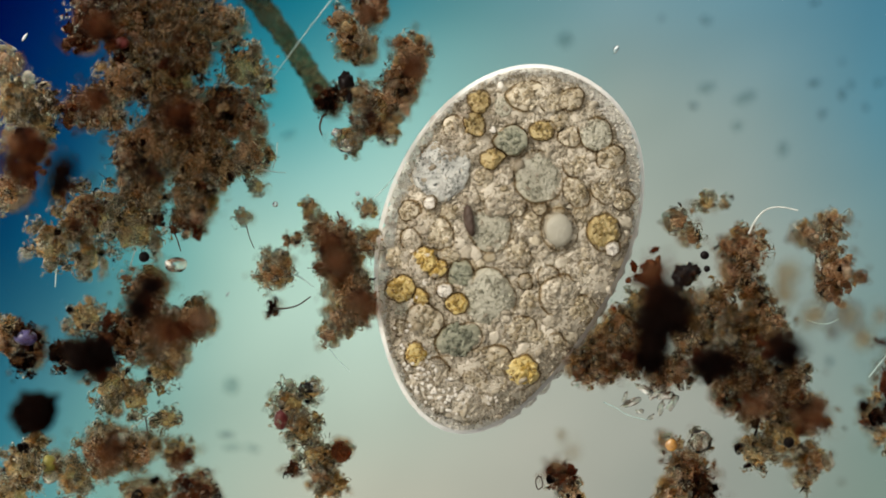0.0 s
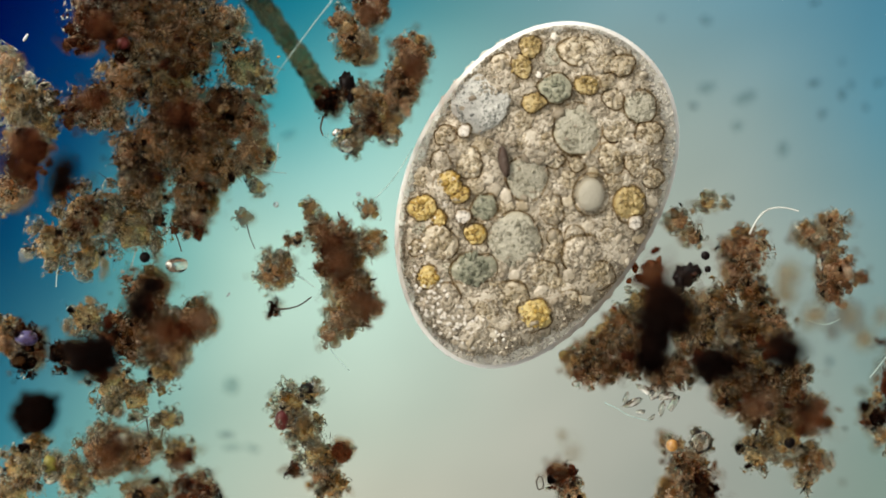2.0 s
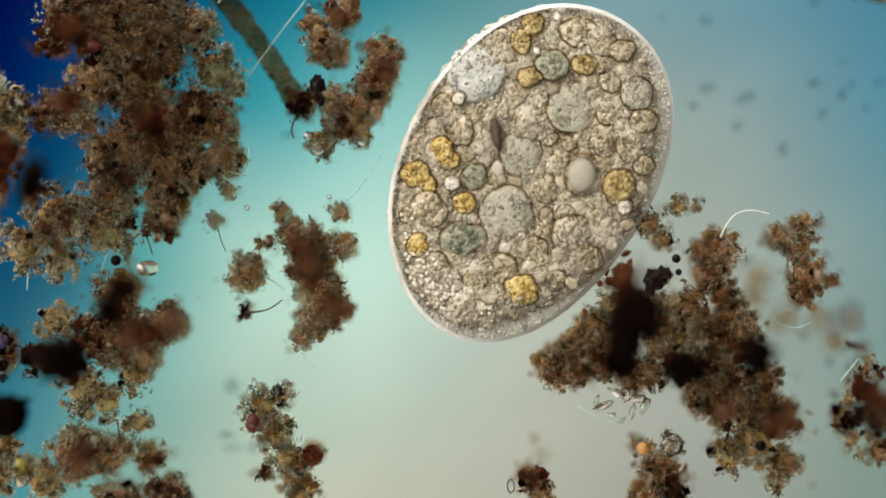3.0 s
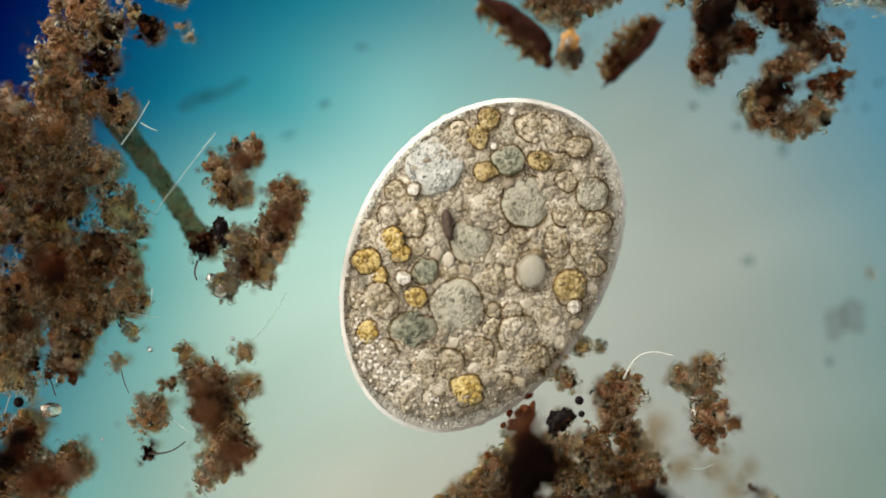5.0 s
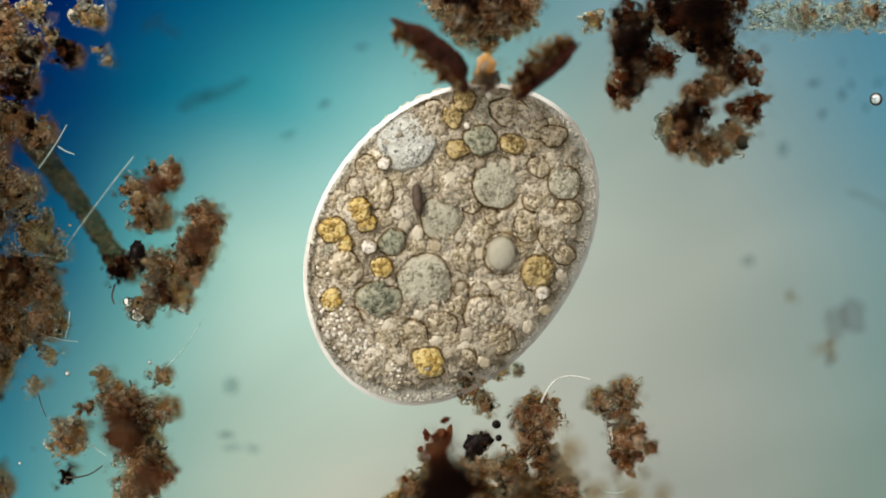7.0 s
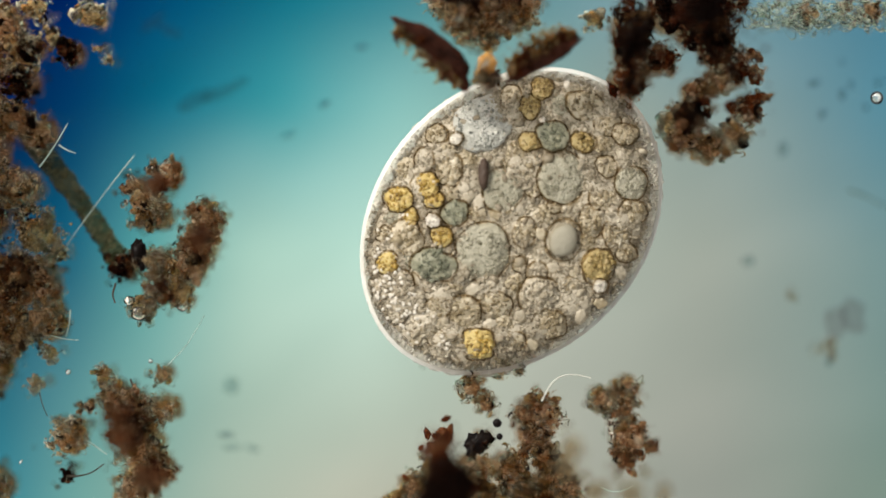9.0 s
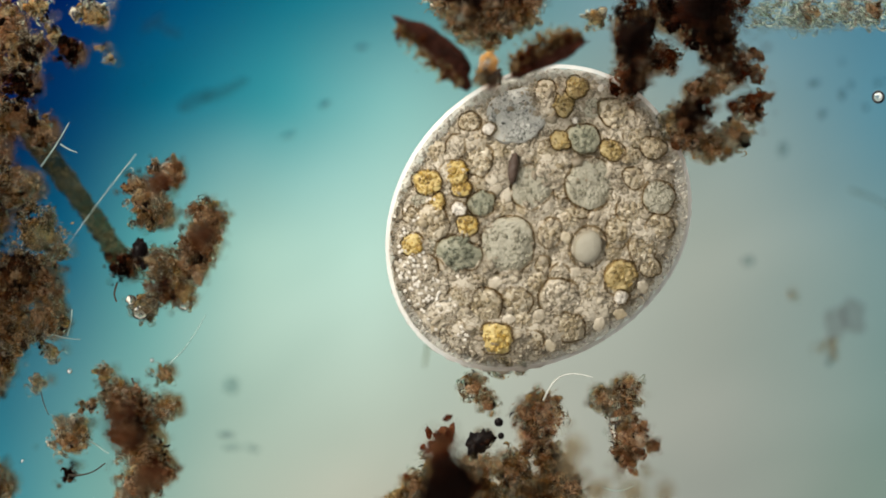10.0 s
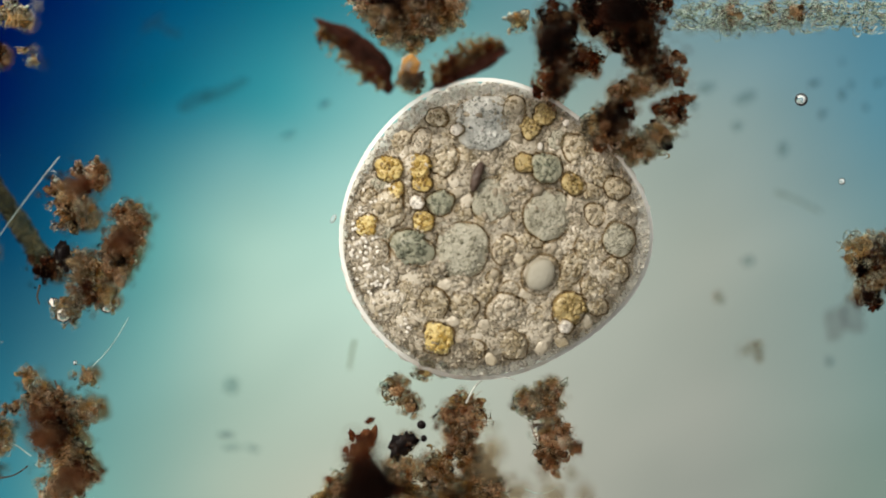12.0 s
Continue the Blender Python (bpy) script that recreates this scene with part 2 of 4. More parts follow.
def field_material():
    """Glow of the bright field: its uneven light and faint streaks painted across the plane."""
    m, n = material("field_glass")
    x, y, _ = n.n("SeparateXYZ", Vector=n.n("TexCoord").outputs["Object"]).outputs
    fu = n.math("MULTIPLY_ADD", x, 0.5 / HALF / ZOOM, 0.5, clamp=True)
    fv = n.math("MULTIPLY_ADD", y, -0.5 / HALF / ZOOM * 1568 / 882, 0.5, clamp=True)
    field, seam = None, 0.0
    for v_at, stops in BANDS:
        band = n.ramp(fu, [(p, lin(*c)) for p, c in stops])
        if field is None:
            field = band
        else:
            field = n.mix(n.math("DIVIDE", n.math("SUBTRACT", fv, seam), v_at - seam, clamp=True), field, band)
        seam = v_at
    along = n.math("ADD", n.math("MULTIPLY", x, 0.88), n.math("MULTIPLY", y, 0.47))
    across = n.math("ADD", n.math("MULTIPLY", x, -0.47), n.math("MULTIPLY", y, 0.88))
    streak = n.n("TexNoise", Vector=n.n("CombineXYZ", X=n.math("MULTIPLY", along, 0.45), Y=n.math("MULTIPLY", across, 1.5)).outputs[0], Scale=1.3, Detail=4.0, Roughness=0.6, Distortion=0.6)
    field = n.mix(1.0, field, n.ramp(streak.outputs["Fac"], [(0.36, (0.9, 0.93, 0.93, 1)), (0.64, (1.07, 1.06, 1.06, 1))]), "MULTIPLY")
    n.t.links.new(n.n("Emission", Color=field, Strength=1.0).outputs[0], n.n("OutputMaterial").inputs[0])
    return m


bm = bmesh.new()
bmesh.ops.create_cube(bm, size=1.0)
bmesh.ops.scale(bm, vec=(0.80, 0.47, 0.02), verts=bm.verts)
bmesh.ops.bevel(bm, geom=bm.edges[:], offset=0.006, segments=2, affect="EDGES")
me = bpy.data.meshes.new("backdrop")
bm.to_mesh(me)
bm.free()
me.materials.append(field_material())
backdrop = tagged(new("backdrop", me), label="glowing backdrop plane added under the slide for the bright field", category="lamp glass", kind="structure")
backdrop.location = (0, 0, BACKDROP_Z - 0.01)

# ---- detritus ----
Lobe = namedtuple("Lobe", "x y r kind")


def lobes(text):
    """Lobes of a clump, written as 'x y r kind' and parted by commas."""
    return [Lobe(float(a), float(b), float(c), k) for a, b, c, k in (s.split() for s in text.split(","))]


def crumple(places, sizes, flat=0.6, amp=0.31):
    """Crumpled scraps at the places: balls pushed in and out by noise of their own."""
    v0, f0 = ICO2
    vs, fs = [], []
    for i, (p, r) in enumerate(zip(places, sizes)):
        o = Vector(rng.uniform(-40, 40, 3))
        d = np.array([noise.fractal(Vector(q) * 2.6 + o, 0.7, 2.1, 3) for q in v0])
        v = v0 * (1 + amp * 1.6 * d[:, None]) * r * np.exp(np.clip(rng.normal(0, 0.42, 3), -0.5, 0.5))
        v = v @ rotations(1)[0].T
        v[:, 2] *= flat
        vs.append(v + p)
        fs.append(f0 + i * len(v0))
    return np.concatenate(vs), np.concatenate(fs)


def clump(text, label, z=ZF - 0.012, deep=0.4, size=1.9, dense=1.0, hairs=14, scraps=1.0, core_lump=True, category="detritus clump"):
    """A ragged clump of decaying matter: a dark lump in each lobe, crumpled scraps, grains and hairs round it.
    A lobe of a capital kind lies higher in the water."""
    ls = lobes(text)
    cx, cy = sum(l.x for l in ls) / len(ls), sum(l.y for l in ls) / len(ls)
    base = P(cx, cy, 0)
    thing = tagged(empty("detritus_clump", base), label=label, category=category, group="detritus clumps")
    made = {}
    for i, l in enumerate(ls):
        rad = l.r * U * 1.06
        kind = l.kind.lower()
        zl = ZF + 0.17 if l.kind.isupper() else z
        mid = np.array(P(l.x, l.y, zl)) - np.array(base)
        mid[2] += rng.uniform(-0.012, 0.012)
        high = l.kind.isupper()
        core = "r" if l.kind == "B" else {"p": "o", "o": "b"}.get(kind, kind)
        v, f = lumpy(rad * (0.82 if l.kind == "D" else 0.5 if high else 0.6), rng.uniform(0, 50), ICO3, rough=0.42 if high else 0.4, freq=1.6 if high else 1.9, squash=(1, 1, 0.5))
        spin = Matrix.Rotation(rng.uniform(0, 6.3), 4, "Z")
        pale_high = high and l.kind in "PO"
        if core_lump:
            lump = part("humus_lump", mesh_of("humus_lump", v, f, HAZE if pale_high else PALETTE[core]), thing, "faint translucent haze of crumbs" if pale_high else LUMPS[core])
            lump.matrix_basis = Matrix.Translation(mid - np.array((0, 0, rad * 0.25 if l.kind.islower() else 0))) @ spin
        if high:
            # a loose heap of scraps round the lump, out of focus
            n = 26
            ang, dist = rng.uniform(0, 2 * np.pi, n), rad * np.abs(rng.normal(0.2, 0.5, n))
            pl = np.stack([np.cos(ang) * dist, np.sin(ang) * dist, rng.normal(-0.02, 0.02, n)], -1) + mid
            sz = rad * rng.uniform(0.13, 0.34, n) * np.clip(1.25 - dist / rad * 0.6, 0.4, 1.2)
            half = rng.random(n) < (0.75 if kind == "d" else 0.2)
            pl[~half, 2] -= 0.09
            for key, mask in (("d", half), ("r", ~half)) if not pale_high else ((kind, half),):
                if mask.any():
                    made.setdefault("h" if pale_high else key, []).append(crumple(pl[mask], sz[mask]))
        if core_lump and kind in "brdo" and l.kind.islower() and l.r > 15:
            v, f = lumpy(rad * 0.85, rng.uniform(0, 50), ICO3, rough=0.3, freq=1.1, squash=(1, 1, 0.16))
            film = part("humus_film", mesh_of("humus_film", v, f, FILM), thing, "thin translucent brown film")
            film.matrix_basis = Matrix.Translation((mid[0], mid[1], rng.uniform(0.02, 0.05))) @ spin
        # hubs of sub-clusters give the ragged rim
        k = max(7, int(l.r * 0.85))
        ang = rng.uniform(0, 2 * np.pi, k)
        dist = rad * np.sqrt(rng.uniform(0.02, 1.0, k))
        hubs = np.stack([np.cos(ang) * dist, np.sin(ang) * dist, np.where(rng.random(k) < 0.34, rng.uniform(-0.07, 0.06, k), rng.normal(0.004, 0.009, k))], -1) + mid
        other = {"c": "p", "b": "o", "o": "p", "r": "b", "d": "r", "p": "o"}[kind] if not high else kind
        grit, chips = ("r", "p") if kind == "d" else ("p", "c")
        n = int(k * (0.66 if kind in "brd" else 0.4) * scraps) if l.kind.islower() else 0 if pale_high else 3
        pick = rng.permutation(k)[:n]
        sz = np.minimum(rad * 0.25, 0.0023) * rng.uniform(0.5, 1.6, n)
        pl = hubs[pick[:n]] + rng.normal(size=(len(pick), 3)) * rad * 0.05
        which = rng.random(len(pick))
        for key, mask in () if not len(pick) else ((kind, which < 0.62), (other, (which >= 0.62) & (which < 0.92)), ("d", which >= 0.92)):
            if mask.any():
                made.setdefault(key, []).append(crumple(pl[mask], sz[:len(pick)][mask]))
        n = int(l.r * l.r * 0.095 * dense * (1 if l.kind.islower() else 0.0 if pale_high else 0.15))
        pick = rng.integers(0, k, n)
        spread = rad * rng.uniform(0.05, 0.15, k)[pick]
        pl = hubs[pick] + rng.normal(size=(n, 3)) * spread[:, None]
        pl[:, 2] = np.maximum(pl[:, 2], 0.002)
        sz = size * U * np.exp(rng.normal(0, 0.35, n))
        which = rng.random(n)
        for key, mask in ((kind, (which < 0.4) | high), (other, ~np.full(n, high) & (which >= 0.4) & (which < 0.64)), (grit, ~np.full(n, high) & (which >= 0.64) & (which < 0.82)), (chips, ~np.full(n, high) & (which >= 0.82) & (which < 0.92)), ("d", ~np.full(n, high) & (which >= 0.92))):
            if mask.any():
                made.setdefault(key, []).append(scatter(pl[mask], sz[mask], stretch=0.85 if key == "p" else 0.6))
        if not high:
            n = int(l.r * l.r * 0.205 * dense)
            pick = rng.integers(0, k, n)
            pl = hubs[pick] + rng.normal(size=(n, 3)) * (rad * rng.uniform(0.06, 0.17, k)[pick])[:, None] * np.array((1, 1, 0.6))
            ln = rng.uniform(6, 15, n) * U
            which = rng.random(n)
            for key, mask in ((kind, which < 0.3), (other, (which >= 0.3) & (which < 0.5)), (grit, (which >= 0.5) & (which < 0.72)), (chips, (which >= 0.72) & (which < 0.92)), ("d", which >= 0.92)):
                if mask.any():
                    made.setdefault(key, []).append(fibres(pl[mask], ln[mask], 1.55 * U))
        # soft fuzz round the lobe, out of the sharp plane
        if not high and kind in "brdo" and core_lump:
            n = int(l.r * (0.9 if kind in "brd" else 0.45))
            ang, dist = rng.uniform(0, 2 * np.pi, n), rad * np.sqrt(rng.uniform(0.35, 1.45, n))
            pl = np.stack([np.cos(ang) * dist, np.sin(ang) * dist, np.where(rng.random(n) < 0.45, rng.uniform(0.05, 0.12, n), rng.uniform(-0.09, -0.05, n))], -1) + mid
            pl[:, 2] = np.maximum(pl[:, 2], 0.004)
            made.setdefault("f", []).append(scatter(pl, U * rng.uniform(2.0, 5.0, n), jag=0.3, stretch=0.4))
        # sediment under the lobe, on the glass
        n = 5
        ang, dist = rng.uniform(0, 2 * np.pi, n), rad * 0.6 * rng.random(n)
        pl = np.stack([np.cos(ang) * dist + mid[0], np.sin(ang) * dist + mid[1], np.full(n, 0.0012)], -1)
        made.setdefault("h", []).append(scatter(pl, U * rng.uniform(4.0, 6.0, n), jag=0.3, stretch=0.3))
        for j in range(int(hairs * l.r / 50)):
            h = hubs[rng.integers(0, k)]
            out = h - mid
            out = out / (np.linalg.norm(out) + 1e-6) + rng.normal(0, 0.5, 3)
            out[2] *= 0.3
            L = rad * rng.uniform(0.15, 0.45)
            pts = [h + out * L * q + rng.normal(0, 0.0008, 3) for q in np.linspace(0, 1, 5)]
            hv, hf = tube(pts, 0.0004, sides=4, taper=0.5)
            made.setdefault(kind, []).append((np.array(hv), hf))
    if not core_lump:
        made.pop("d", None)
    for key, bits in made.items():
        vs, fs, at = [], [], 0
        for v, f in bits:
            vs.append(np.asarray(v))
            fs.extend([tuple(int(i) + at for i in face) for face in f])
            at += len(v)
        part(NAMES[key], mesh_of(NAMES[key], np.concatenate(vs), fs, PALETTE[key]), thing, kind="stuff")
    return thing


clump("250 30 62 b,160 30 44 r,185 5 50 r,140 70 24 r,300 55 60 o,385 40 50 o,430 120 46 p,300 140 58 p,305 105 34 r,345 100 26 b,255 105 22 p,215 140 46 o,330 205 58 b,425 205 42 b,285 192 32 r,"
      "440 275 38 o,355 280 62 o,265 255 50 o,240 330 50 o,225 262 30 b,235 300 26 d,112 305 26 D,98 330 20 D,150 385 56 p,90 430 44 p,160 375 26 r,235 400 56 p,335 350 48 o,335 392 26 r,"
      "430 385 16 p,152 192 40 b,130 200 26 r,150 460 34 p,220 -40 60 b,320 -50 60 b,392 192 34 d,385 175 20 r,215 85 20 d,405 300 30 p,470 150 20 p,455 330 16 p,200 210 26 p,305 200 30 R,322 222 15 D,226 262 16 d,408 190 18 d,155 172 22 R,168 42 34 R,262 305 15 D,345 62 15 d,250 160 14 d,370 330 14 d,130 410 18 r,280 385 14 d",
      "large ragged brown clump of rotting plant matter")
clump("30 175 48 p,70 180 36 p,35 262 38 R,20 300 30 R,40 250 40 o,8 340 38 o,4 110 28 o,75 215 26 p", "brown and pale granular clump with a rust-coloured mass")
clump("255 512 40 b,160 630 46 D,262 505 22 D,340 570 40 o,240 590 50 b,215 600 26 d,295 600 44 o,200 685 40 p,290 650 36 p,240 705 30 p,150 560 36 p,115 630 26 d,310 630 30 p,195 720 20 p,350 540 16 p,270 560 26 r,290 588 32 B,345 572 24 B,245 545 24 D",
      "dark brown fuzzy clump with pale crumbs below it")
clump("42 605 30 d,8 600 38 o,45 640 24 d", "small dark clump with a bluish glint")
clump("35 830 46 p,60 785 28 p,180 800 50 o,245 800 34 o,200 780 24 r,295 745 22 p,310 800 32 p,345 875 40 r,20 880 40 p,130 850 40 p,250 890 44 o,85 825 22 o,185 805 24 B,310 820 20 B", "loose olive and brown granular clump")
clump("620 68 36 o,640 85 28 o,655 15 30 b,600 30 16 b,728 95 34 b,715 140 36 b,700 175 32 b,668 195 44 p,585 175 28 d,615 248 28 p,686 236 20 o,640 170 28 o,650 215 22 r,678 238 12 d,630 235 18 p,728 112 24 B,650 12 22 B", "forked clump of brown and pale grains")
clump("590 430 38 b,562 402 26 o,550 365 14 o,612 500 46 o,600 465 34 r,655 430 26 o,650 370 16 o,480 478 34 o,580 590 20 o,600 565 30 o,640 540 32 b,482 545 12 d,520 425 14 b,505 465 18 p,598 468 32 B,640 538 26 B,582 428 24 B",
      "reddish brown feathery clump with thin threads")
clump("512 715 34 p,548 690 24 p,602 800 22 o,560 805 34 p,590 862 28 p,515 832 13 d,535 760 34 p,570 840 26 o,520 745 24 o", "small olive clump with a red grain and a pale bubble")
clump("1160 490 36 R,1175 550 52 D,1160 590 34 D,1150 635 34 D,1215 485 16 d,1320 445 40 b,1310 480 30 b,1100 575 30 o,1030 640 34 o,1080 640 34 b,1272 645 30 D,1240 648 22 D,1392 622 34 D,"
      "1270 540 34 o,1345 560 34 o,1200 390 22 o,1250 358 18 p,1282 360 12 p,1225 420 18 o,1310 600 38 o,1060 610 28 o,1110 640 28 b,1220 600 30 o,1330 640 30 p,1130 535 28 p,1120 605 36 o,1205 545 34 o,1245 600 32 p,1290 585 32 p,1335 515 26 o,1375 575 28 o,1410 665 28 o,1050 655 30 b,1180 660 32 b,1205 655 26 o,1400 480 30 O,1385 520 30 O,1300 640 26 b,1262 650 24 d,1288 642 20 d,1300 700 34 b,1335 680 36 b", "big dark brown clump with black cores and loose olive crumbs")
clump("1462 425 32 o,1482 480 34 b,1430 415 22 o,1478 388 20 o,1472 520 20 b", "olive tufted clump with brown flecks")
clump("1350 700 56 o,1445 745 34 B,1430 730 36 o,1385 770 50 p,1340 800 34 p,1440 820 30 o,1425 850 20 p,1290 690 26 o,1395 690 34 b,1345 722 24 B", "sandy olive granular clump with an orange side")
clump("1240 780 20 p,1188 785 18 o,1220 832 36 b,1235 875 34 d,1190 880 28 o", "brown clump with a bright pale grain")
clump("990 845 26 r,1012 800 18 O,1010 870 22 o", "small loose rust-coloured tuft")
clump("1530 600 32 P,1560 560 22 P,1500 560 36 P,1440 560 30 P", "thin pale cloud of fine crumbs", dense=0.5, scraps=0.4)
clump("1612 700 34 B,1610 735 34 D,1640 720 30 B,1585 612 13 B,1578 650 13 b,1576 668 12 b,1590 630 10 p,1605 655 12 r,1662 718 28 o,1690 740 34 b,1650 752 16 d,1628 790 20 r,1612 800 16 o,1650 780 18 p,1590 768 12 p,1570 800 11 p,1672 795 18 p,1690 800 30 D,1660 850 28 p,1700 850 30 b",
      "soft rust-brown clump with a thin stalk and a black core")
clump("1552 738 22 d,1560 770 18 p,1548 700 14 p", "small dark grey crumb cluster")
clump("1215 -285 56 b,1200 -295 30 d,1180 -305 36 d,1255 -270 32 b,1228 -240 28 o,1195 -242 24 o,1150 -300 30 o,1290 -295 34 b,1275 -252 24 p,1300 -260 18 p,1165 -262 18 o", "dark brown granular clump with a pale skirt", z=ZF)
clump("1507 -245 28 D,1508 -200 22 d,1494 -150 17 d,1640 -235 20 d,1485 -260 34 d,1492 -205 34 d,1478 -245 24 r,1475 -155 30 r,1495 -170 24 d,1475 -122 15 b,1545 -195 26 r,1620 -260 50 d,1625 -300 40 D,1640 -215 34 d,1672 -180 38 r,1588 -100 30 d,1590 -85 30 d,1580 -55 28 b,1698 -110 28 r,"
      "1625 -38 28 o,1670 -60 28 o,1415 -262 20 p,1560 -285 44 d,1640 -310 50 d,1640 -150 22 o,1555 -75 22 p,1600 -140 22 b", "dark rust-brown clump with a ring-shaped loop", z=ZF + 0.008)
clump("525 -271 30 p,485 -201 22 d,455 -231 18 p,405 -201 36 p,415 -215 20 d,400 -150 30 d,540 -210 9 p,556 -192 10 p,360 -250 42 b,330 -180 40 b,430 -280 26 p", "loose olive and pale crumbs in strings")
clump("432 -62 30 b,390 -80 34 o,345 -95 34 b,320 -130 34 o", "brown crumbs round the upper end of a tube")
clump("1238 -157 15 d,1222 -164 11 p,1250 -168 10 b", "dark crumbs under an amber crystal", z=ZF + 0.05)
clump("2030 140 36 p,2050 190 34 p,2042 220 26 d,2075 150 40 d,2035 175 22 d", "brown and pale loose crumb clump")
clump("1815 325 16 p,1830 340 8 p", "faint small brownish fleck", z=0.012, dense=0.5, scraps=0.4, core_lump=False)
clump("1755 235 9 p", "tiny faint brown fleck", z=0.01, dense=0.5, scraps=0.4, core_lump=False)
band = clump(",".join("%d %d %d %s" % (x, -268 - 34 * math.sin(x * 0.013) * 0.5 + 10 * math.sin(x * 0.31), 20 + 6 * math.sin(x), "c") for x in range(1715, 2100, 21)),
      "loose band of fine pale greenish crumbs", dense=0.3, scraps=0.0, hairs=34, size=1.25, core_lump=False)
pl = []
for row in range(9):
    for x in range(1690, 2110, 9):
        at = P(x + rng.uniform(-6, 6), -252 - row * 7.5 + 5 * math.sin(x * 0.05 + row * 0.8) + rng.uniform(-3, 3), ZF + rng.uniform(-0.012, 0.012)) - band.location
        pl.append(at[:])
pl = np.array(pl)
v, f = fibres(pl, rng.uniform(14, 30, len(pl)) * U, 2.0 * U, heading=0.0)
part("film_ripple", mesh_of("film_ripple", v, f, CLEARGRIT), band, "clear rippled film", kind="stuff")
clump("1790 -282 16 o,1800 -262 12 o,1860 -285 14 o,1905 -280 16 b", "small brown crumbs in a pale band", scraps=0.6)

# ---- single things in the water ----
BARK = grain_material("dark_bark", [(0.25, (0.003, 0.001, 0.0006, 1)), (0.55, (0.02, 0.006, 0.003, 1)), (0.8, (0.13, 0.045, 0.03, 1))], (0.45, 0.18, 0.14, 1), clear=0.18)
TUBE = grain_material("tube_wall", [(0.25, (0.03, 0.027, 0.014, 1)), (0.5, (0.11, 0.1, 0.055, 1)), (0.8, (0.34, 0.3, 0.18, 1))], (0.62, 0.62, 0.46, 1), clear=0.52)
THREAD = simple_material("pale_thread", (0.58, 0.74, 0.72), rough=0.2, clear=0.6)
DARKTHREAD = simple_material("dark_thread", (0.07, 0.055, 0.04), rough=0.4, clear=0.3)
BLACK = simple_material("black_grain", (0.005, 0.003, 0.003), rough=0.4, gloss=0.1)
RED = simple_material("red_grain", (0.1, 0.012, 0.012), rough=0.3, clear=0.15)
AMBER = simple_material("amber_crystal", (0.55, 0.28, 0.06), rough=0.2, clear=0.2, vary=0.9, gloss=0.8, scale=330.0, bump=0.8)
def crystal_material():
    """Clear crystal: it bends the lamp's light, with bright and dark facets."""
    m, n = material("clear_crystal")
    co = n.n("TexCoord").outputs["Object"]
    flaw = n.n("TexNoise", Vector=co, Scale=14.0, Detail=3.0)
    bp = n.n("Bump", Strength=0.4, Distance=0.02, Height=flaw.outputs["Fac"])
    lens = n.n("BsdfRefraction", Color=n.ramp(flaw.outputs["Fac"], [(0.3, (0.72, 0.7, 0.64, 1)), (0.65, (1, 0.99, 0.96, 1))]), Roughness=0.03, IOR=0.76, Normal=bp.outputs[0])
    shine = n.n("BsdfGlossy", Color=(1, 1, 1, 1), Roughness=0.1, Normal=bp.outputs[0])
    n.t.links.new(n.blend(0.06, lens.outputs[0], shine.outputs[0]), n.n("OutputMaterial").inputs[0])
    return m


CRYSTAL = crystal_material()
LIME = simple_material("lime_green_alga", (0.24, 0.22, 0.04), rough=0.35, clear=0.3)
VIOLET = simple_material("violet_grain", (0.06, 0.05, 0.14), rough=0.3)
WHITETHREAD = simple_material("white_thread", (0.78, 0.8, 0.76), rough=0.25, clear=0.5)
RING = simple_material("bubble_rim", (0.02, 0.03, 0.035), rough=0.3, clear=0.3, vary=0.1, bump=0.0)
FAINTTHREAD = simple_material("faint_thread", (0.1, 0.1, 0.06), rough=0.6, clear=0.84, through=(0.84, 0.85, 0.78))
DUST = simple_material("grey_dust", (0.03, 0.06, 0.07), rough=0.8, clear=0.8, through=(0.72, 0.78, 0.8))
FAINT = simple_material("faint_dust", (0.03, 0.06, 0.07), rough=0.8, clear=0.92, through=(0.86, 0.9, 0.9))
GREYSMUDGE = simple_material("grey_smudge", (0.1, 0.09, 0.1), rough=0.8, clear=0.95, through=(0.9, 0.88, 0.88))
SMUDGE = simple_material("smudge_film", (0.03, 0.07, 0.08), rough=0.8, clear=0.94, through=(0.84, 0.88, 0.88))


def thread(points, radius, mat, label, wobble=0.15):
    pts = [Vector(p) for p in points]
    base = pts[0].copy()
    v, f = tube([p - base for p in pts], radius * U, sides=7, taper=0.35, wobble=wobble)
    ob = new("thread", mesh_of("thread", v, f, mat))
    ob.location = base
    return tagged(ob, label=label, category="thread", group="loose threads")


def curl(points, z=ZF, n=6):
    """A smooth curve through a few places (grid units)."""
    p = [Vector(q) for q in points]
    p = [p[0] * 2 - p[1]] + p + [p[-1] * 2 - p[-2]]
    out = []
    for i in range(1, len(p) - 2):
        for k in range(n):
            t = k / n
            a, b, c, d = p[i - 1:i + 3]
            q = 0.5 * (2 * b + (c - a) * t + (2 * a - 5 * b + 4 * c - d) * t * t + (3 * b - a - 3 * c + d) * t ** 3)
            out.append(P(q.x, q.y, z))
    out.append(P(p[-2].x, p[-2].y, z))
    return out


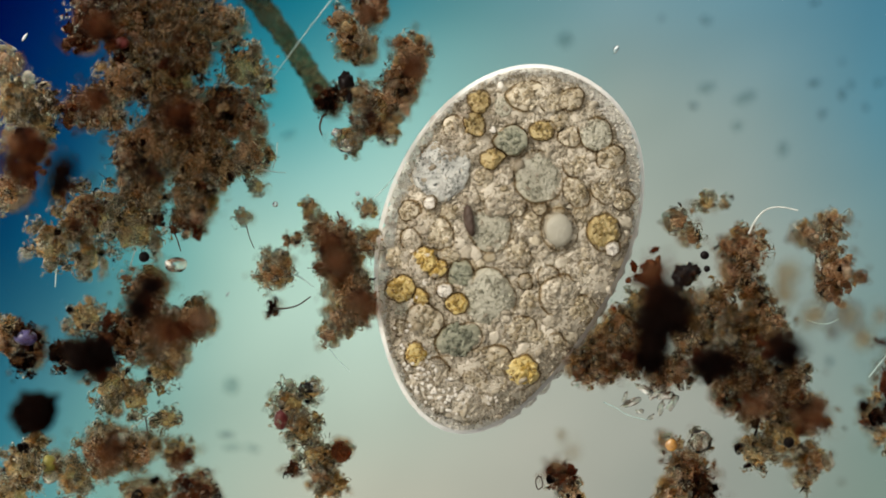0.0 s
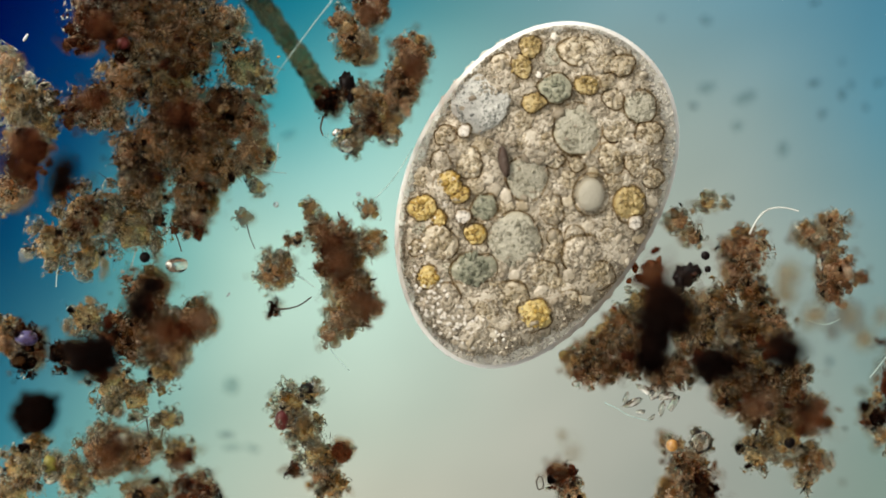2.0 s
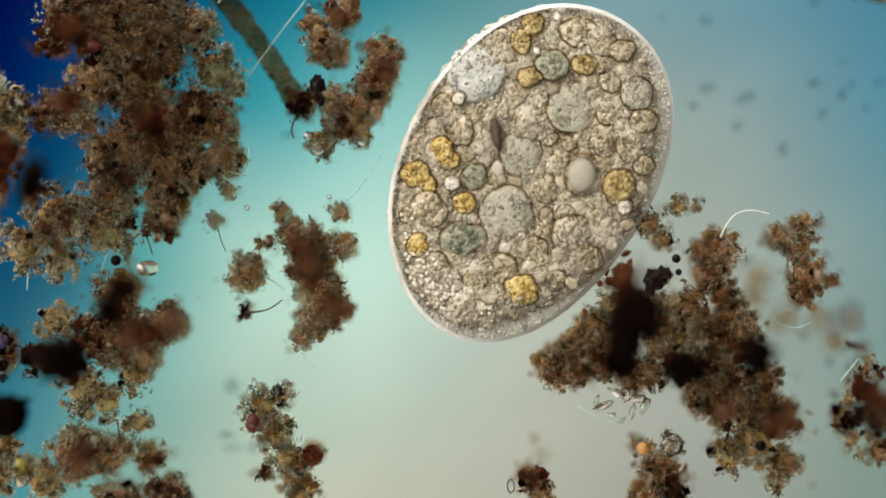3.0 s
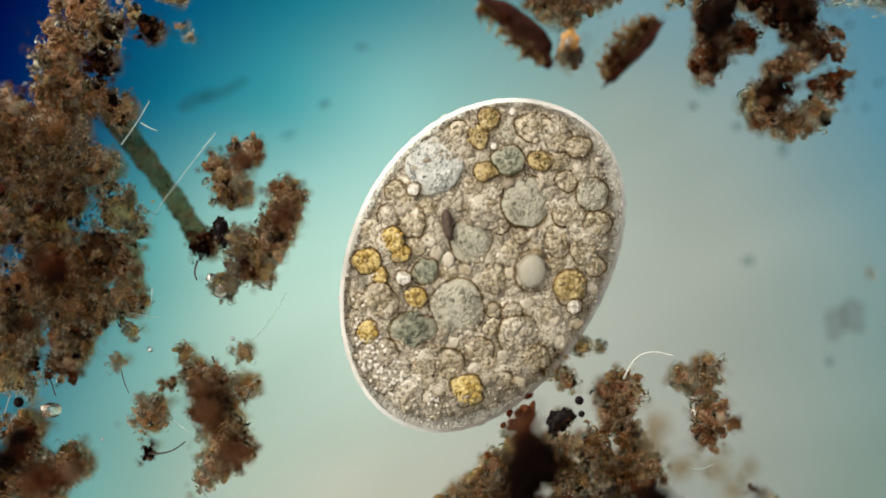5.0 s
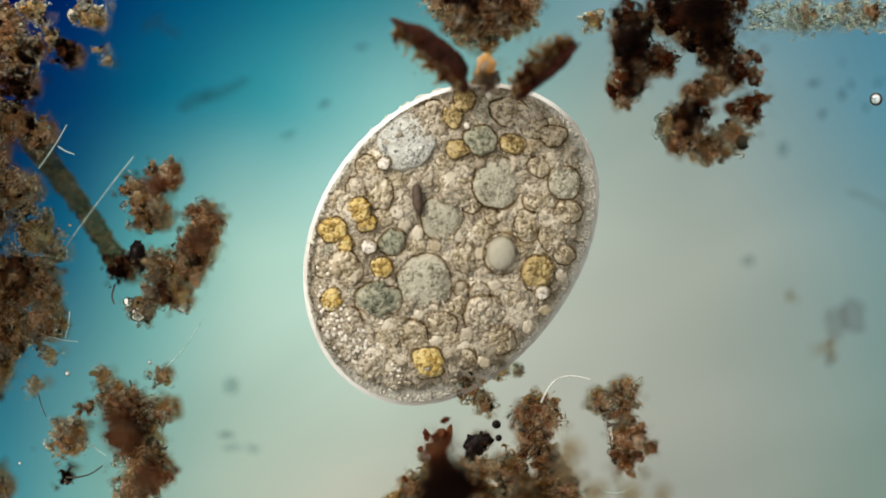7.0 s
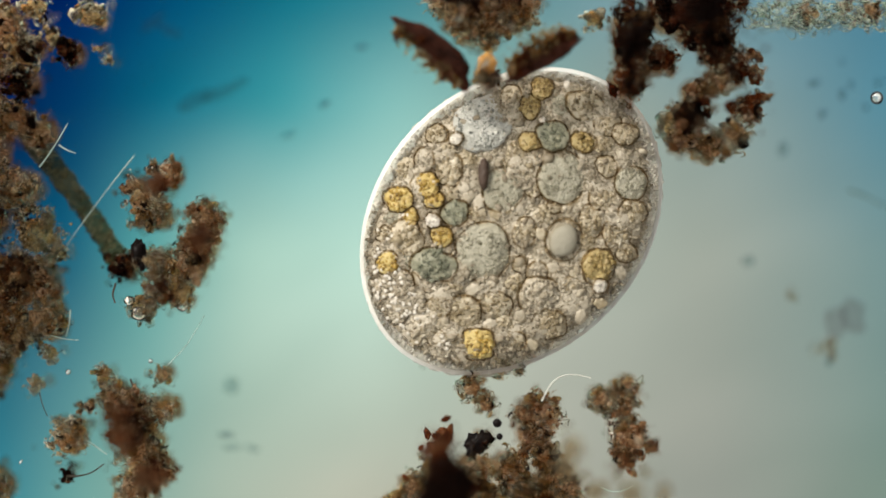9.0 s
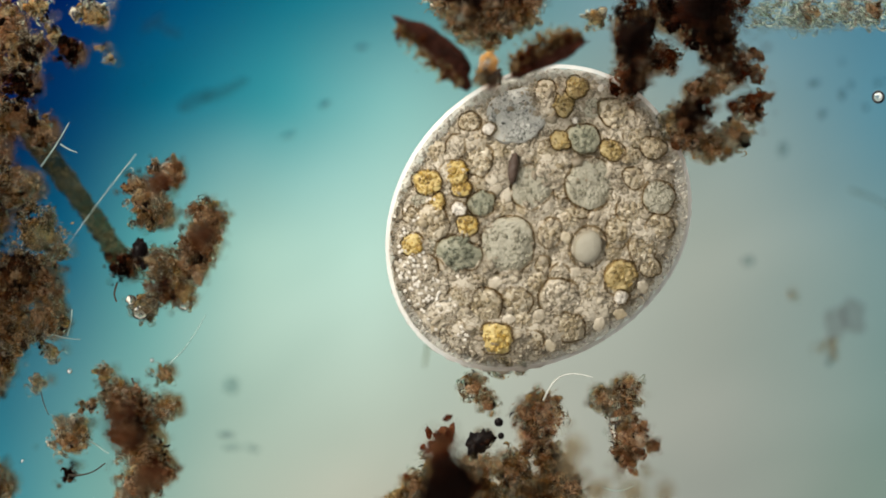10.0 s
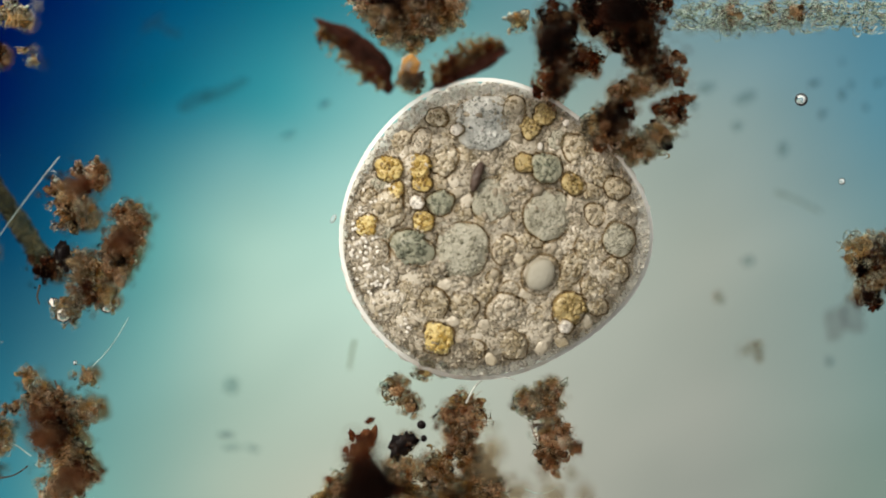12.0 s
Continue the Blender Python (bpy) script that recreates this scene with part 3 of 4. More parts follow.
PT = "fine straight pale thread in clear water"
thread(bend((602, -20), (463, 167), 0.01, 14, z=ZF - 0.02), 1.15, THREAD, "long straight pale glassy needle crossing a tube")
thread(bend((436, 0), (486, -78), 0.02), 1.6, THREAD, PT)
thread(bend((470, -40), (500, -25), 0.05), 1.5, THREAD, PT)
thread(curl([(491, 252), (489, 275), (483, 300)]), 1.6, THREAD, "short forked pale thread beside a clump")
thread(bend((455, 297), (506, 306), 0.04), 1.4, THREAD, "short forked pale thread beside a clump")
thread(curl([(300, 395), (312, 420), (320, 445)]), 1.7, DARKTHREAD, "short dark thread under a brown clump")
thread(bend((297, 400), (278, 432), 0.05), 1.3, THREAD, PT)
thread(bend((240, 440), (228, 480), 0.0), 1.6, THREAD, PT)
thread(bend((104, 460), (98, 508), 0.03), 1.7, THREAD, PT)
thread(bend((436, 398), (450, 440), 0.04), 1.2, DARKTHREAD, "short dark thread under a pale crumb")
thread(curl([(1325, 414), (1334, 396), (1346, 379), (1362, 369), (1385, 367), (1412, 373)]), 2.1, WHITETHREAD, "curved thick white thread rising from a brown clump")
thread(curl([(1428, 566), (1446, 573), (1466, 573), (1486, 564)]), 1.5, THREAD, "thin pale bowed thread under a clump")
thread(bend((597, 374), (612, 410), 0.02), 1.9, DARKTHREAD, "stiff black needle standing out of a clump")
thread(curl([(512, 484), (530, 490), (548, 503), (556, 508)]), 2.0, THREAD, "pale bent thread between two crumbs")
thread(curl([(484, 546), (505, 546), (528, 540), (550, 525)]), 1.9, DARKTHREAD, "dark curved thread between two crumbs")
thread(curl([(583, 618), (596, 634), (618, 657)]), 1.2, THREAD, "faint hair drifting under a brown clump")
thread(bend((1538, 668), (1570, 628), 0.0), 1.8, THREAD, PT)
thread(curl([(663, 350), (690, 322), (712, 290), (728, 262)]), 1.2, THREAD, "long faint hair in clear water")
thread(bend((230, 762), (270, 728), 0.02), 1.6, THREAD, PT)
thread(curl([(1856, 50), (1890, 62), (1936, 86)], z=0.0015), 2.6, FAINTTHREAD, "faint blurred greenish hair deep in the water")
thread(curl([(1068, 712), (1090, 722), (1112, 735), (1150, 745)]), 1.2, THREAD, "faint thread trailing from crystals")
thread(curl([(258, 740), (262, 780), (252, 800)]), 1.6, DARKTHREAD, "short black rod on an olive clump")
thread(curl([(571, 205), (566, 225), (570, 240)]), 2.2, DARKTHREAD, "dark bent thread on a forked clump")
thread(curl([(1116, 310), (1110, 335), (1106, 362)], z=0.03), 4.0, FAINTTHREAD, "blurred brown streak deep in the water")
thread(curl([(953, 842), (948, 852), (952, 866), (960, 860), (958, 846), (953, 842)]), 1.6, DARKTHREAD, "small dark looped thread")


# the tube
def tube_thing():
    pts = curl([(405, -75), (428, -34), (462, 10), (500, 60), (532, 105), (560, 150), (575, 178)], z=ZF - 0.045, n=8)
    base = pts[0].copy()
    thing = tagged(empty("worm_tube", base), label="brownish green hollow tube of cemented mud grains", category="tube")
    v, f = tube([p - base for p in pts], 20 * U, sides=20, taper=0.05, wobble=0.25)
    part("tube_wall", mesh_of("tube_wall", v, f, TUBE), thing)
    pl, n = [], 420
    for i in range(n):
        p = pts[int(rng.integers(0, len(pts)))] - base
        a, q = rng.uniform(0, 2 * math.pi), math.sqrt(rng.random()) * 0.0082
        pl.append((p.x + math.cos(a) * q, p.y + math.sin(a) * q, p.z + math.sqrt(max(0.0, 0.008**2 - q * q))))
    v, f = scatter(np.array(pl), 1.9 * U * np.exp(rng.normal(0, 0.3, n)))
    part("mud_crust", mesh_of("mud_crust", v, f, TUBE), thing, kind="stuff")


tube_thing()


def grain(name, x, y, r, mat, label, squash=(1, 1, 0.7), turn=0, rough=0.12, freq=1.6, z=ZF + 0.008, category="grain", proto=None):
    v, f = lumpy(r * U, x * 0.37 + y, proto or ICO3, rough=rough, freq=freq, squash=squash)
    ob = new(name, mesh_of(name, v, f, mat, smooth=proto is None))
    ob.matrix_basis = Matrix.Translation(P(x, y, z)) @ Matrix.Rotation(radians(turn), 4, "Z")
    return tagged(ob, label=label, category=category)


grain("black_spore", 255, 455, 9.5, BLACK, "round black spore beside a pale stone", rough=0.05)
grain("black_spore", 1247, 452, 8, BLACK, "round black spore on a brown clump", rough=0.05)
grain("black_spore", 1251, 476, 6, BLACK, "round black spore on a brown clump", rough=0.05)
grain("black_spore", 1361, 717, 9, BLACK, "round black spore on a sandy clump", rough=0.08)
grain("black_spore", 1396, 783, 10, BLACK, "round black spore on a sandy clump", rough=0.08)
grain("black_spore", 1398, 738, 7, BLACK, "round black spore on a sandy clump", rough=0.08)
grain("soot_flake", 613, 152, 24, BLACK, "jet black upright flake on a forked clump", squash=(0.55, 1, 0.4), rough=0.7, category="flake")
grain("soot_flake", 1213, 488, 24, BLACK, "jagged black flake on a brown clump", squash=(1, 0.75, 0.4), turn=30, rough=0.7, category="flake")
grain("soot_flake", 1204, 500, 15, BLACK, "jagged black flake on a brown clump", squash=(0.6, 1, 0.4), rough=0.6, category="flake")
for x, y, r, wide, a in ((1497, -208, 36, 0.5, 8), (1508, -255, 26, 0.7, 0), (1490, -150, 20, 0.6, -10), (1632, -222, 34, 0.42, 18), (1592, -92, 30, 0.55, -12), (1196, -292, 26, 0.8, 20)):
    grain("soot_flake", x, y, r, DARK, "ragged blackish core of a dark rust-brown clump", squash=(wide, 1, 0.3), turn=a, rough=0.5, freq=2.2, z=ZF + 0.03, category="flake")
grain("soot_ball", 60, 730, 40, DARK, "large fuzzy black ball", squash=(1, 0.95, 0.6), rough=0.5, freq=2.8, z=ZF + 0.1, category="ball")
grain("red_grain", 497, 744, 16, RED, "dark red translucent grain on an olive clump", squash=(0.8, 1.1, 0.6))
grain("red_grain", 216, 76, 13, RED, "red glinting grain on the large clump", squash=(1, 0.8, 0.6))
grain("rust_grain", 603, 800, 17, RUST, "rusty brown round grain on an olive clump", squash=(1, 1, 0.6), rough=0.3)
grain("soot_flake", 543, 687, 13, BLACK, "small black flake beside a pale bubble", squash=(1, 0.7, 0.5), rough=0.4, category="flake")
grain("pale_stone", 556, 685, 10, CRYSTAL, "bright white glassy bead on an olive clump", category="stone")
grain("pale_stone", 311, 470, 17, CRYSTAL, "pale faceted glassy stone beside a dark clump", squash=(1.1, 0.85, 0.6), rough=0.35, proto=ICO2, category="stone")
grain("pale_stone", 1240, 782, 20, CRYSTAL, "bright pale round stone on a brown clump", rough=0.25, category="stone")
grain("pale_stone", 78, 190, 16, CRYSTAL, "pale stone on a granular clump", squash=(1, 1.2, 0.6), rough=0.4, proto=ICO2, category="stone")
grain("pale_stone", 1451, 462, 13, CRYSTAL, "small glassy stone on an olive clump", squash=(0.7, 1.2, 0.6), rough=0.4, proto=ICO2, category="stone")
grain("pale_stone", 612, 258, 13, CRYSTAL, "glassy round stone at the tip of a forked clump", rough=0.2, category="stone")
grain("pale_stone", 597, 236, 9, CRYSTAL, "small glassy stone on a forked clump", rough=0.25, category="stone")
grain("pale_stone", 640, 214, 9, CRYSTAL, "small glassy stone on a forked clump", squash=(1.2, 0.8, 0.6), rough=0.3, category="stone")
grain("pale_stone", 690, 243, 11, CRYSTAL, "glassy round stone at the tip of a forked clump", rough=0.2, category="stone")
grain("violet_grain", 46, 598, 17, VIOLET, "bluish violet glinting grain", squash=(1.2, 0.8, 0.6))
grain("green_alga", 86, 822, 15, LIME, "yellow green algal cell on an olive clump", squash=(0.85, 1.1, 0.6), rough=0.2, category="alga")
grain("yellow_grain", 1188, 788, 11, AMBER, "yellow amber grain on a brown clump")
grain("amber_crystal", 1230, -181, 21, AMBER, "bright amber crystal between two bark slivers", squash=(0.75, 1.25, 0.6), turn=-25, rough=0.5, freq=2.6, z=ZF + 0.04, category="crystal", proto=ICO2)
grain("soot_flake", 1219, -160, 13, BLACK, "dark flake under an amber crystal", squash=(1, 0.6, 0.5), turn=20, rough=0.5, z=ZF + 0.05, category="flake")
grain("soot_flake", 1246, -163, 12, BLACK, "dark flake under an amber crystal", squash=(0.7, 1, 0.5), turn=-30, rough=0.5, z=ZF + 0.05, category="flake")
# the amber crystal's bright centre, put in as a pale grain on top
grain("pale_stone", 1233, -188, 7, CRYSTAL, "added pale grain for the bright centre of an amber crystal", squash=(0.6, 1.5, 0.6), turn=-25, rough=0.4, freq=2.6, z=ZF + 0.068, category="stone")
for x, y, r, a in ((1118, 712, 15, 20), (1106, 704, 10, 70), (1142, 690, 15, -30), (1160, 694, 17, 40), (1178, 700, 15, 10), (1190, 712, 16, 60), (1132, 728, 9, 0), (1152, 738, 8, 30), (1170, 722, 12, 80)):
    tagged(grain("crystal", x, y, r, CRYSTAL, "clear angular crystal in a loose chain", squash=(1.2, 0.55, 0.5), turn=a, rough=0.5, proto=ICO1, category="crystal"), group="crystals")


def bubble_material():
    m, n = material("bubble_skin")
    lens = n.n("BsdfRefraction", Color=(0.96, 0.98, 0.98, 1), Roughness=0.02, IOR=0.8)
    shine = n.n("BsdfGlossy", Color=(1, 1, 1, 1), Roughness=0.08)
    n.t.links.new(n.blend(0.1, lens.outputs[0], shine.outputs[0]), n.n("OutputMaterial").inputs[0])
    return m


BUBBLE = bubble_material()


def bubble(x, y, r, label, squash=(1, 1, 1), turn=0, z=ZF):
    thing = tagged(grain("bubble", x, y, r, BUBBLE, label, squash=squash, turn=turn, rough=0.0, z=z, category="bubble"), group="bubbles")
    if r > 10:
        # dark torus in place of the shade that refraction leaves at the edge
        ring = [(math.cos(a) * r * U * 0.97, math.sin(a) * r * U * 0.97, 0) for a in np.linspace(0, 2 * math.pi, 25)]
        rim = part("bubble_rim", mesh_of("bubble_rim", *tube(ring, 0.1 * r * U, sides=8), RING), thing, "dark ring for the refraction shade at the rim")
        rim.visible_shadow = False
    return thing


bubble(1918, -123, 11, "round clear bubble with a dark rim")
bubble(1990, 22, 6, "small round clear bubble")
bubble(1090, 88, 7, "small oval clear cell", squash=(0.6, 1.2, 0.6), turn=-30)
bubble(633, 343, 4, "tiny round clear bubble")
bubble(44, 66, 7, "small oval clear cell", squash=(0.5, 1.2, 0.6), turn=-35)
bubble(403, 521, 4, "small oval clear cell", squash=(0.5, 1.2, 0.6), turn=-40)
bubble(487, 362, 5, "tiny round clear bubble")


def sliver(name, length, width, label, seed, bow=0.19, side=-1):
    """A bark sliver: a dark bent body with a fringe of crumbs along one side. Its long side lies along x."""
    thing = tagged(empty(name), label=label, category="bark sliver", group="bark slivers")
    v, f = lumpy(1.0, seed, ICO4, rough=0.24, freq=2.4)
    v = v * np.array((length / 2, width / 2, width * 0.32)) * U
    v[:, 1] *= 1 + 0.45 * v[:, 0] / (length / 2 * U)
    v[:, 1] += bow * width * U * (1 - (v[:, 0] / (length / 2 * U)) ** 2)
    part("bark_body", mesh_of("bark_body", v, f, BARK), thing)
    n = 1000
    x = rng.uniform(-0.85, 0.95, n)
    pl = np.stack([x * length / 2, side * (np.abs(rng.normal(0, 0.3 if side < 0 else 0.6, n)) * width * (1 - x * x * 0.6) + 0.12 * width) + bow * width * (1 - x * x), rng.normal(0, 6, n)], -1) * U
    v, f = scatter(pl, 1.9 * U * np.exp(rng.normal(0, 0.4, n)))
    part("crumb_fringe", mesh_of("crumb_fringe", v, f, OLIVE), thing, "olive crumbs along one edge", kind="stuff")
    v, f = crumple(pl[:34], np.full(34, 6 * U))
    part("humus_edge", mesh_of("humus_edge", v, f, RUST), thing, kind="stuff")
    return thing


sliver_a = sliver("bark_sliver", 165, 46, "dark reddish brown bark sliver with crumbly edge", 4.0)
sliver_a.matrix_basis = pose(*P(1133, -212, ZF + 0.05), 0, 0, -42)
sliver_b = sliver("bark_sliver", 152, 30, "dark reddish brown bark sliver pushed by the ciliate", 9.0, bow=0.03, side=1)
SLIVER_ROWS = [(0, 1344, -166, 50), (5.5, 1344, -167, 50), (6.5, 1346, -171, 45), (7, 1338, -176, 44), (9, 1333, -196, 33), (10.5, 1338, -195, 27), (12, 1337, -183, 29)]

# dust on the optics: it stays put while the slide is carried past
dust = tagged(empty("dusty_glass", P(784, 441, 0.005)), label="faint grey dust specks on the optics", category="dust")


def speck(x, y, rx, ry, turn=0, mat=None):
    v, f = lumpy(1.0, x + y, ICO3, rough=0.38, freq=1.3)
    v = v * np.array((rx * U, ry * U, 0.0008))
    ob = part("dust_speck", mesh_of("dust_speck", v, f, mat or DUST), dust)
    ob.matrix_basis = Matrix.Translation(P(x, y, 0.005) - P(784, 441, 0.005)) @ Matrix.Rotation(radians(turn), 4, "Z")


for x, y, rx, ry, a in ((1440, 148, 11, 5, 20), (1455, 202, 5, 8, -20), (1490, 168, 5, 9, 0), (1506, 150, 4, 7, 0), (1490, 110, 3, 4, 0), (1532, 190, 4, 6, 0), (1556, 146, 9, 7, 20), (1442, 4, 8, 4, 20),
                        (1250, 36, 12, 7, -20), (1170, 33, 4, 4, 0), (1320, 172, 20, 10, 25), (1250, 156, 16, 9, 15), (1226, 188, 7, 5, 0), (1305, 224, 10, 8, 0), (1000, 70, 13, 13, 0), (410, 682, 14, 14, 0),
                        (400, 770, 14, 4, 0), (412, 792, 16, 5, 0), (446, 794, 14, 6, -20), (574, 185, 10, 5, 30), (1325, 462, 12, 10, 0), (1468, 640, 6, 8, 0), (640, 84, 10, 4, 10), (1385, 265, 9, 14, 0)):
    speck(x, y, rx, ry, a, FAINT if rx * ry > 60 else DUST)
for x, y, rx, ry, a in ((270, 40, 26, 8, 40), (300, 55, 26, 7, -25), (345, 178, 34, 13, 25), (400, 160, 46, 10, 25), (1508, 560, 22, 32, 15), (1478, 572, 20, 30, -10), (510, 240, 14, 5, 20)):
    speck(x, y, rx, ry, a, GREYSMUDGE if x > 1450 else SMUDGE)

# ---- the ciliate ----
# time, centre (grid units on the slide), the oval's stretch (xx, xy, yy), turn of the contents, and how far the rim strays from an oval
Stand = namedtuple("Stand", "t x y xx xy yy turn c3 s3 c4 s4")
STANDS = [Stand(0, 892.5, 427.7, 232.1, 40.0, 319.7, 18.5, 0.0235, 0.0356, 0.0123, 0.0011),
          Stand(1, 911.5, 384.0, 238.0, 40.8, 310.7, 12.8, 0.0197, 0.0261, 0.0112, 0.0024),
          Stand(2.5, 962.1, 316.3, 246.9, 42.1, 297.2, 4.8, 0.0139, 0.0119, 0.0096, 0.0043),
          Stand(3.5, 1009.0, 275.5, 245.3, 41.6, 293.9, 1.9, 0.0132, 0.0148, 0.0057, 0.0037),
          Stand(5.5, 1091.7, 185.3, 250.1, 37.5, 291.8, 0.0, 0.0121, 0.0192, -0.0003, 0.0030),
          Stand(7, 1163.5, 129.1, 257.3, 35.2, 281.6, -3.1, 0.0053, 0.0151, 0.0042, 0.0014),
          Stand(9, 1270.1, 94.7, 266.2, 32.2, 269.9, -10.4, 0.0036, -0.0002, -0.0031, -0.0034),
          Stand(10.5, 1332.1, 94.9, 269.8, 16.5, 267.1, -19.0, 0.0168, -0.0146, 0.0054, -0.0063),
          Stand(12, 1369.4, 109.7, 272.0, 1.4, 261.1, -26.5, 0.0310, -0.0142, 0.0171, -0.0024)]


def glide(values, t):
    """A smooth curve through values given at the stands' times."""
    T = [s.t for s in STANDS]
    i = max(0, min(len(T) - 2, int(np.searchsorted(T, t, side="right")) - 1))
    rows = np.array(values)

    def slope(j):
        a, b = max(j - 1, 0), min(j + 1, len(T) - 1)
        return (rows[b] - rows[a]) / (T[b] - T[a])
    h = T[i + 1] - T[i]
    f = (t - T[i]) / h
    return (2 * f**3 - 3 * f**2 + 1) * rows[i] + (f**3 - 2 * f**2 + f) * h * slope(i) + (3 * f**2 - 2 * f**3) * rows[i + 1] + (f**3 - f**2) * h * slope(i + 1)


def stand(t):
    """The ciliate's place and shape at a time."""
    return Stand(*glide(STANDS, t))


def turn2(a):
    a = radians(a)
    return np.array(((math.cos(a), -math.sin(a)), (math.sin(a), math.cos(a))))


def oval(s):
    return np.array(((s.xx, s.xy), (s.xy, s.yy)))


def stray(s, a):
    return s.c3 * math.cos(3 * a) + s.s3 * math.sin(3 * a) + s.c4 * math.cos(4 * a) + s.s4 * math.sin(4 * a)


HOME = stand(5.5)
HOME_AT = (867.2, 457.3)
HOME_IN = np.linalg.inv(oval(HOME))
FLOW = []


def flow(x, y, moves):
    """How far the plasma near a place of the home layout has streamed at each stand."""
    FLOW.append((HOME_IN @ np.array((x - HOME_AT[0], HOME_AT[1] - y)), [[float(v) for v in m.split()] for m in moves.split(",")]))


flow(960, 476, "1 1, 4 -1, 4 -3, -2 7, 0 0, -2 4, 2 4, 2 -1, 6 -6")
flow(815, 397, "7 0, 9 -3, 7 -1, -5 7, 0 0, -2 7, -3 11, -1 9, 6 7")
flow(825, 548, "-11 -5, -8 -3, 0 2, -2 8, 0 0, 0 4, 3 15, 5 16, 10 12")
flow(951, 355, "6 -20, 7 -15, 0 -4, -9 4, 0 0, -5 7, -9 -8, -10 -9, -9 -16")
flow(796, 300, "7 -3, 4 -3, -6 10, -19 20, 0 0, -6 12, 4 -6, 6 -5, 11 -6")
flow(1030, 501, "5 -6, 3 -6, 0 1, -4 11, 0 0, -6 4, -1 0, -2 0, 5 -2")
flow(750, 577, "4 -12, -1 -6, 2 2, -4 9, 0 0, -2 6, -1 10, 2 9, 5 4")
flow(775, 475, "10 0, 7 2, 3 9, -8 18, 0 0, -4 11, -1 13, -2 12, 3 11")
flow(715, 418, "19 -6, 13 -4, 8 5, -5 15, 0 0, -6 8, 1 -9, -2 -13, 3 -14")
flow(669, 458, "11 -6, 4 -1, 4 6, -6 13, 0 0, -3 6, 4 -9, 0 -12, 2 -13")
flow(845, 429, "-1 -9, 5 -11, 6 -11, -1 -4, 0 0, 0 4, -3 17, 0 17, 7 15")
flow(848, 692, "0 -6, 3 9, 8 18, 5 22, 0 0, -6 11, 0 -9, -4 -5, -3 -3")
flow(763, 642, "-1 -22, -4 -14, 1 -7, -1 0, 0 0, -1 5, 1 7, 4 5, 5 -2")
flow(1011, 429, "-2 0, 1 2, -4 6, -10 15, 0 0, -6 6, -1 -1, 0 -4, 6 -8")
flow(884, 207, "1 -3, 0 -2, -3 3, -7 6, 0 0, -3 5, 0 -9, -1 -7, 1 -8")
flow(1066, 256, "0 -2, 1 -1, -1 1, -2 2, 0 0, -2 3, -2 1, -6 1, -2 8")
flow(965, 220, "3 -6, 2 -4, -1 0, -4 3, 0 0, -5 4, -4 -6, -6 -5, -4 -5")
flow(1080, 400, "-3 0, -2 2, -5 6, -7 9, 0 0, -7 6, -1 0, 0 0, 4 -1")
flow(720, 331, "10 -6, 7 -5, 1 2, -6 8, 0 0, -4 2, -5 4, -3 2, 4 1")
flow(930, 600, "2 0, 3 6, 8 9, 5 15, 0 0, -2 5, 1 8, 0 10, 4 12")
# the stream dies away at the rim
for k in range(16):
    FLOW.append((1.05 * np.array((math.cos(k * math.pi / 8), math.sin(k * math.pi / 8))), [[0.0, 0.0]] * len(STANDS)))
FLOW_AT = np.array([a for a, _ in FLOW])


def near_flow(p):
    return np.exp(-((p - FLOW_AT) ** 2).sum(-1) / (2 * 0.3**2))


FLOW_PULL = np.linalg.solve(np.array([near_flow(p) for p in FLOW_AT]) + 0.05 * np.eye(len(FLOW)), np.array([m for _, m in FLOW]).reshape(len(FLOW), -1)).reshape(len(FLOW), len(STANDS), 2)


def carried(s, x, y, stream=True):
    """Carries a place of the home layout to a stand, in the thing's own turned space."""
    u = HOME_IN @ np.array((x, y))
    v = turn2(s.turn) @ u
    swell = stray(s, math.atan2(v[1], v[0])) - stray(HOME, math.atan2(u[1], u[0]))
    p = oval(s) @ (v * (1 + swell * (u @ u)))
    if stream:
        p = p + glide(np.einsum("i,ijk->jk", near_flow(u), FLOW_PULL), s.t) * max(0.0, 1 - (u @ u) ** 4)
    return turn2(-s.turn) @ p


TIMES = [0.5 * i for i in range(25)]
ciliate = tagged(empty("ciliate", P(HOME.x, HOME.y, ZF)), label="large egg-shaped single-celled ciliate full of golden food vacuoles", category="ciliate")
DEEP = 0.030


